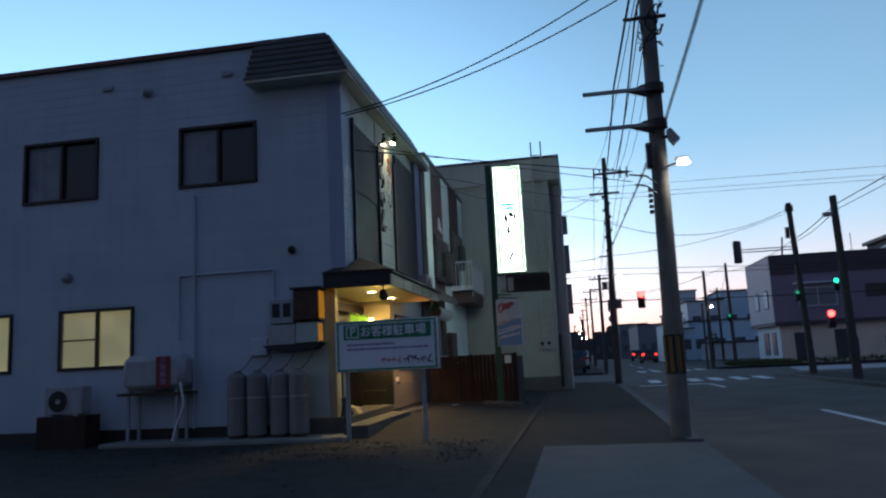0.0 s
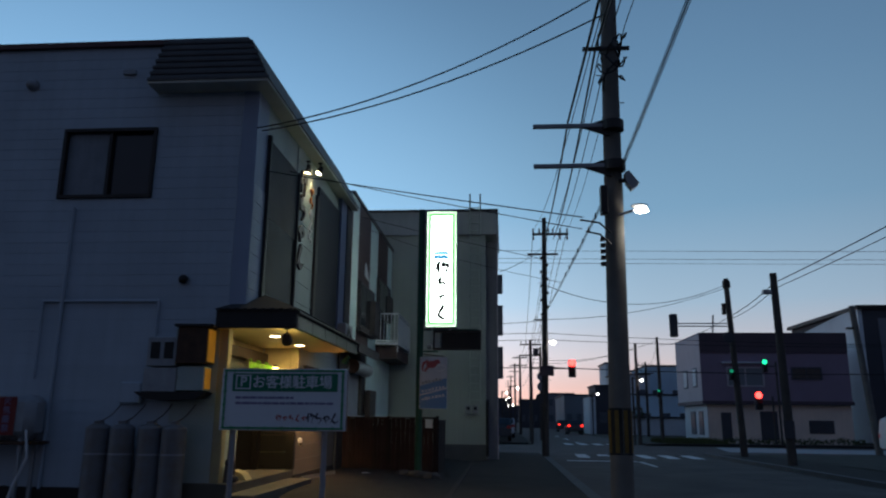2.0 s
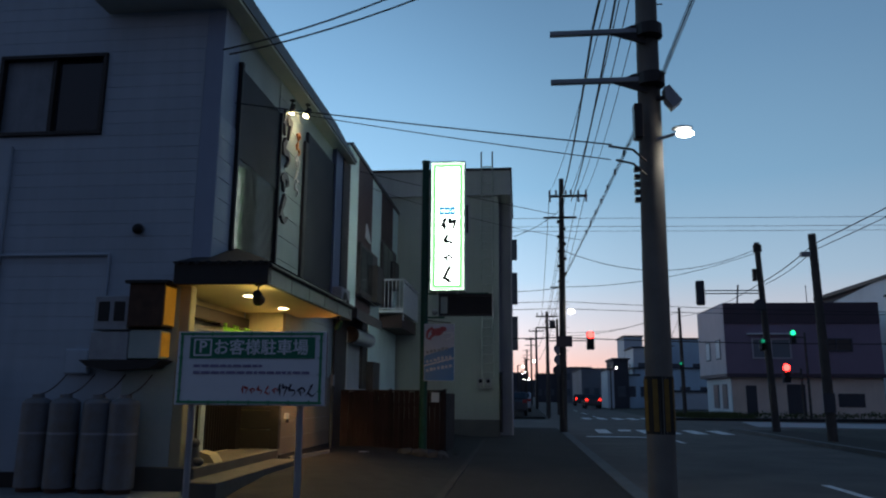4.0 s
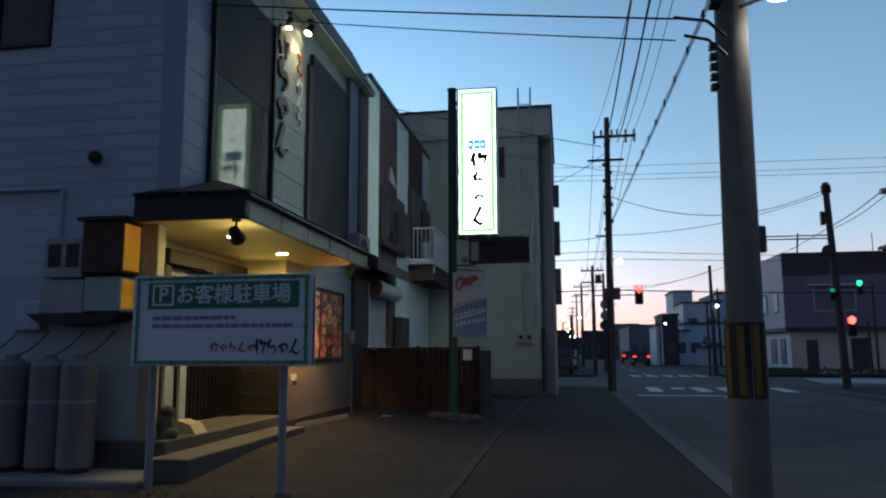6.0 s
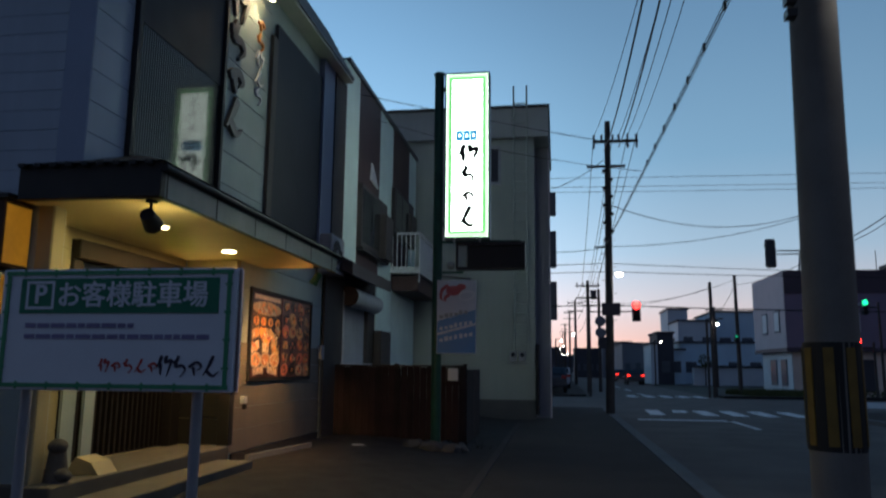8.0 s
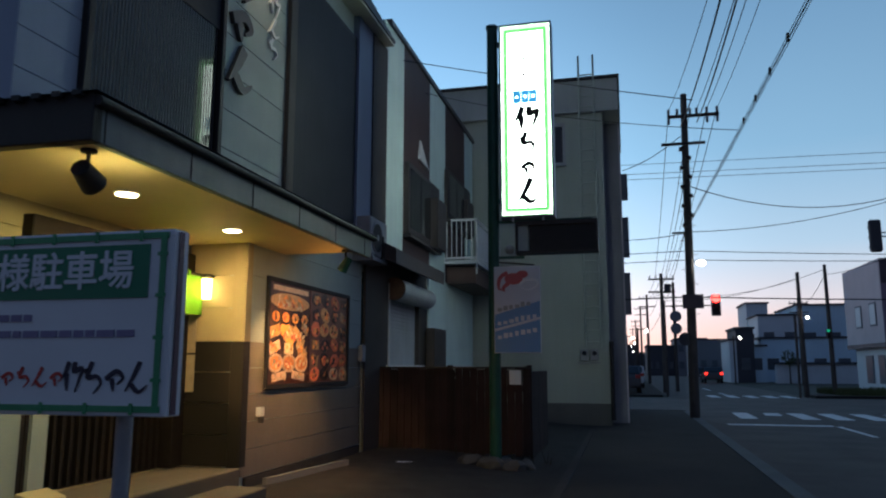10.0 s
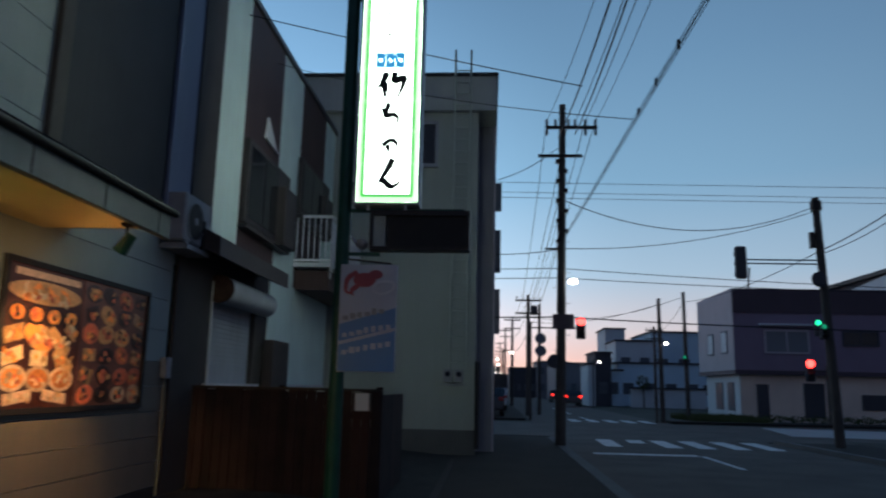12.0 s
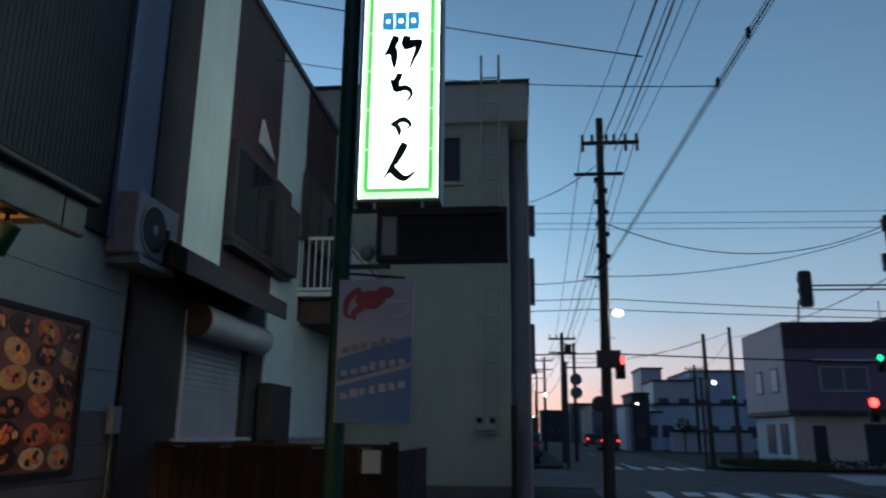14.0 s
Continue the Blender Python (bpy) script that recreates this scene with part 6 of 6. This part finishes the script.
far_house(13.9, 23.2, 96, 110, 4.5, PALEBLUE, "pale blue stepped house far down the street", 1, 4)
far_house(14.0, 16.4, 105, 112, 9.0, FARWHITE, "slim white roof tower of the stepped house", 1, 1)
far_house(18.5, 26.0, 100, 112, 8.3, PALEBLUE, "tall pale blue upper block behind the terrace", 2, 3)
far_house(14.1, 18.4, 98, 105, 7.1, FARWHITE, "white upper storey with a dark window", 2, 2)
far_house(14.1, 21.5, 89, 90, 1.75, FARWHITE, "low white garden wall by the corner", 0, 1)
far_house(12.2, 13.9, 93, 100, 3.6, PALEBLUE, "small pale blue side wing", 1, 1)
far_house(10.2, 10.9, 92, 99, 4.2, FARWHITE, "narrow pale shop front by the street", 0, 1)
far_house(10.9, 12.6, 92, 99, 5.4, FARDARK, "narrow dark shop by the far crossing", 1, 1)
far_house(9.5, 13.9, 120, 140, 5.2, FARGREY, "grey two-storey house far along the road", 2, 3)
far_house(10.8, 22.0, 170, 190, 6.8, FARGREY, "distant grey row of low houses", 2, 5)
far_house(-14, -1.2, 60, 74, 4.4, FARGREY, "low dark house on the near side of the far street", 1, 3)
far_house(-14, -1.5, 78, 96, 6.5, FARGREY, "dark two-storey house further along the street", 2, 3)
far_house(-14, -1.5, 100, 130, 5.2, FARDARK, "distant dark row of low shops", 1, 6)
far_house(-12, 0.2, 200, 240, 6.0, FARDARK, "distant dark houses beside the road", 1, 5)
far_house(9.5, 30, 230, 260, 7.0, FARDARK, "distant dark houses at the end of the road", 1, 6)
far_house(3.4, 8.2, 150, 165, 5.2, FARDARK, "long low dark building closing the road", 1, 4)
far_house(8.2, 13.4, 146, 160, 6.3, FARGREY, "dull grey house at the bend of the road", 2, 3)
far_house(-3.5, 3.2, 260, 280, 8.5, FARDARK, "distant dark roofs beyond the bend", 1, 4)
far_house(0.5, 9.5, 420, 440, 9.0, FARDARK, "dark houses closing the long view", 1, 4)
far_house(30, 60, 110, 130, 8.0, FARGREY, "distant grey block across the street", 2, 6)
ev = thing("street_shrub", "dark rounded shrub by the garden wall", "shrub", at=(15.2, 88.6, 0))
sb = B()
for i in range(220):
    d = Vector([rng.gauss(0, 1) for _ in range(3)]).normalized() * rng.uniform(0.4, 0.75)
    c = Vector((15.2, 88.5, 2.4)) + d
    sb.faces.new([sb.verts.new(c + Vector([rng.uniform(-0.16, 0.16) for _ in range(3)])) for _ in range(3)])
part("foliage", sb, GRASS, ev)
part("trunk", cyl(B(), (15.2, 88.5, -0.1), (15.2, 88.5, 2.4), 0.08, 0.05, 8), POLEDARK, ev)
verge_grass = B()
for i in range(2600):
    x, y, h = rng.uniform(10.5, 14.6), rng.uniform(52.5, 58.0), rng.uniform(0.1, 0.45)
    lean = Vector((rng.uniform(-0.15, 0.15), rng.uniform(-0.15, 0.15), h))
    c = Vector((x, y, 0.0))
    verge_grass.faces.new([verge_grass.verts.new(q) for q in (c, c + Vector((0.05, 0, 0)), c + lean)])
solid("verge_grass", verge_grass, GRASS, "rough dry grass at the street corner", "grass", kind="stuff")


def car(name, label, m, paint, tall=1.0, tail=None, minivan=False):
    c = thing(name, label, "car")
    L, W = 4.4, 1.7
    prof = [(-2.2, 0.35), (2.2, 0.35), (2.2, 0.85), (2.1, 0.95), (1.25, 1.05 * tall), (0.55, 1.5 * tall), (-1.7, 1.55 * tall), (-2.12, 1.1 * tall), (-2.2, 0.8)]
    glass = [(0.95, 1.08 * tall), (0.5, 1.42 * tall), (-1.6, 1.45 * tall), (-1.85, 1.1 * tall)]
    screen = [(1.2, 1.1 * tall), (0.6, 1.46 * tall), (0.62, 1.48 * tall), (1.24, 1.11 * tall)]
    if minivan:
        prof = [(-2.2, 0.35), (2.2, 0.35), (2.22, 0.8), (2.05, 1.02), (1.75, 1.12), (0.95, 1.72), (0.5, 1.84), (-1.75, 1.86), (-2.1, 1.7), (-2.2, 1.05)]
        glass = [(1.35, 1.14), (0.8, 1.6), (-1.85, 1.66), (-2.0, 1.16)]
        screen = [(1.72, 1.16), (0.98, 1.71), (1.0, 1.735), (1.76, 1.175)]
    bb = prism(B(), prof, "y", -W / 2, W / 2)
    bmesh.ops.bevel(bb, geom=bb.edges[:], offset=0.06, segments=2, affect="EDGES")
    part("body", bb, paint, c, smooth=True)
    for s in (-1, 1):
        part("side_window", prism(B(), glass, "y", s * (W / 2 - 0.005), s * (W / 2 + 0.008)), DARKGLASS, c)
        for x in (-1.35, 1.4):
            wh = part("wheel", cyl(B(), (x, s * (W / 2 - 0.2), 0.31), (x, s * (W / 2 + 0.015), 0.31), 0.31, n=20), RUBBER, c)
            part("rim", cyl(B(), (x, s * (W / 2 + 0.015), 0.31), (x, s * (W / 2 + 0.025), 0.31), 0.19, n=14), GREYMETAL, wh)
        part("headlight", box(2.1, 2.19, s * 0.75 - 0.15, s * 0.75 + 0.15, 0.68, 0.84, bev=0.02), FARWHITE, c)
        part("tail_light", box(-2.22, -2.1, s * 0.7 - 0.14, s * 0.7 + 0.14, 0.85, 1.05, bev=0.02), tail or REDINK, c)
    part("windscreen", prism(B(), screen, "y", -W / 2 + 0.12, W / 2 - 0.12), DARKGLASS, c)
    part("rear_window", prism(B(), [(-1.78, 1.48 * tall), (-2.1, 1.14 * tall), (-2.14, 1.14 * tall), (-1.82, 1.5 * tall)], "y", -W / 2 + 0.12, W / 2 - 0.12), DARKGLASS, c)
    c.matrix_basis = m
    return c


car("parked_van", "white parked minivan on the lot across the road", pose(19.85, 38.5, ROADZ, 0, 0, -10), CARWHITE, 1.2, None, True)
car("parked_car", "dark car parked beside the pavement", pose(-0.3, 55.5, 0.0, 0, 0, 90), CARDARK)
car("parked_car", "pale car parked far along the pavement", pose(0.1, 66, 0.0, 0, 0, 90), FARWHITE)
car("stopped_car", "distant dark car with red tail lights", pose(7.9, 88, ROADZ, 0, 0, 90), CARDARK, 1.0, TAILRED)
car("stopped_car", "distant dark car with red tail lights", pose(8.3, 108, ROADZ, 0, 0, 90), CARDARK, 1.0, TAILRED)

# ---- siding boards of the long side wall, last ----
boards("board", SIDING, side, "y", YW, -0.009, -16.9, -4.46, 0.34, 7.88, 0.188, [(a - 0.07, b + 0.07, c - 0.07, d + 0.07) for a, b, c, d in side_open], 0.005)
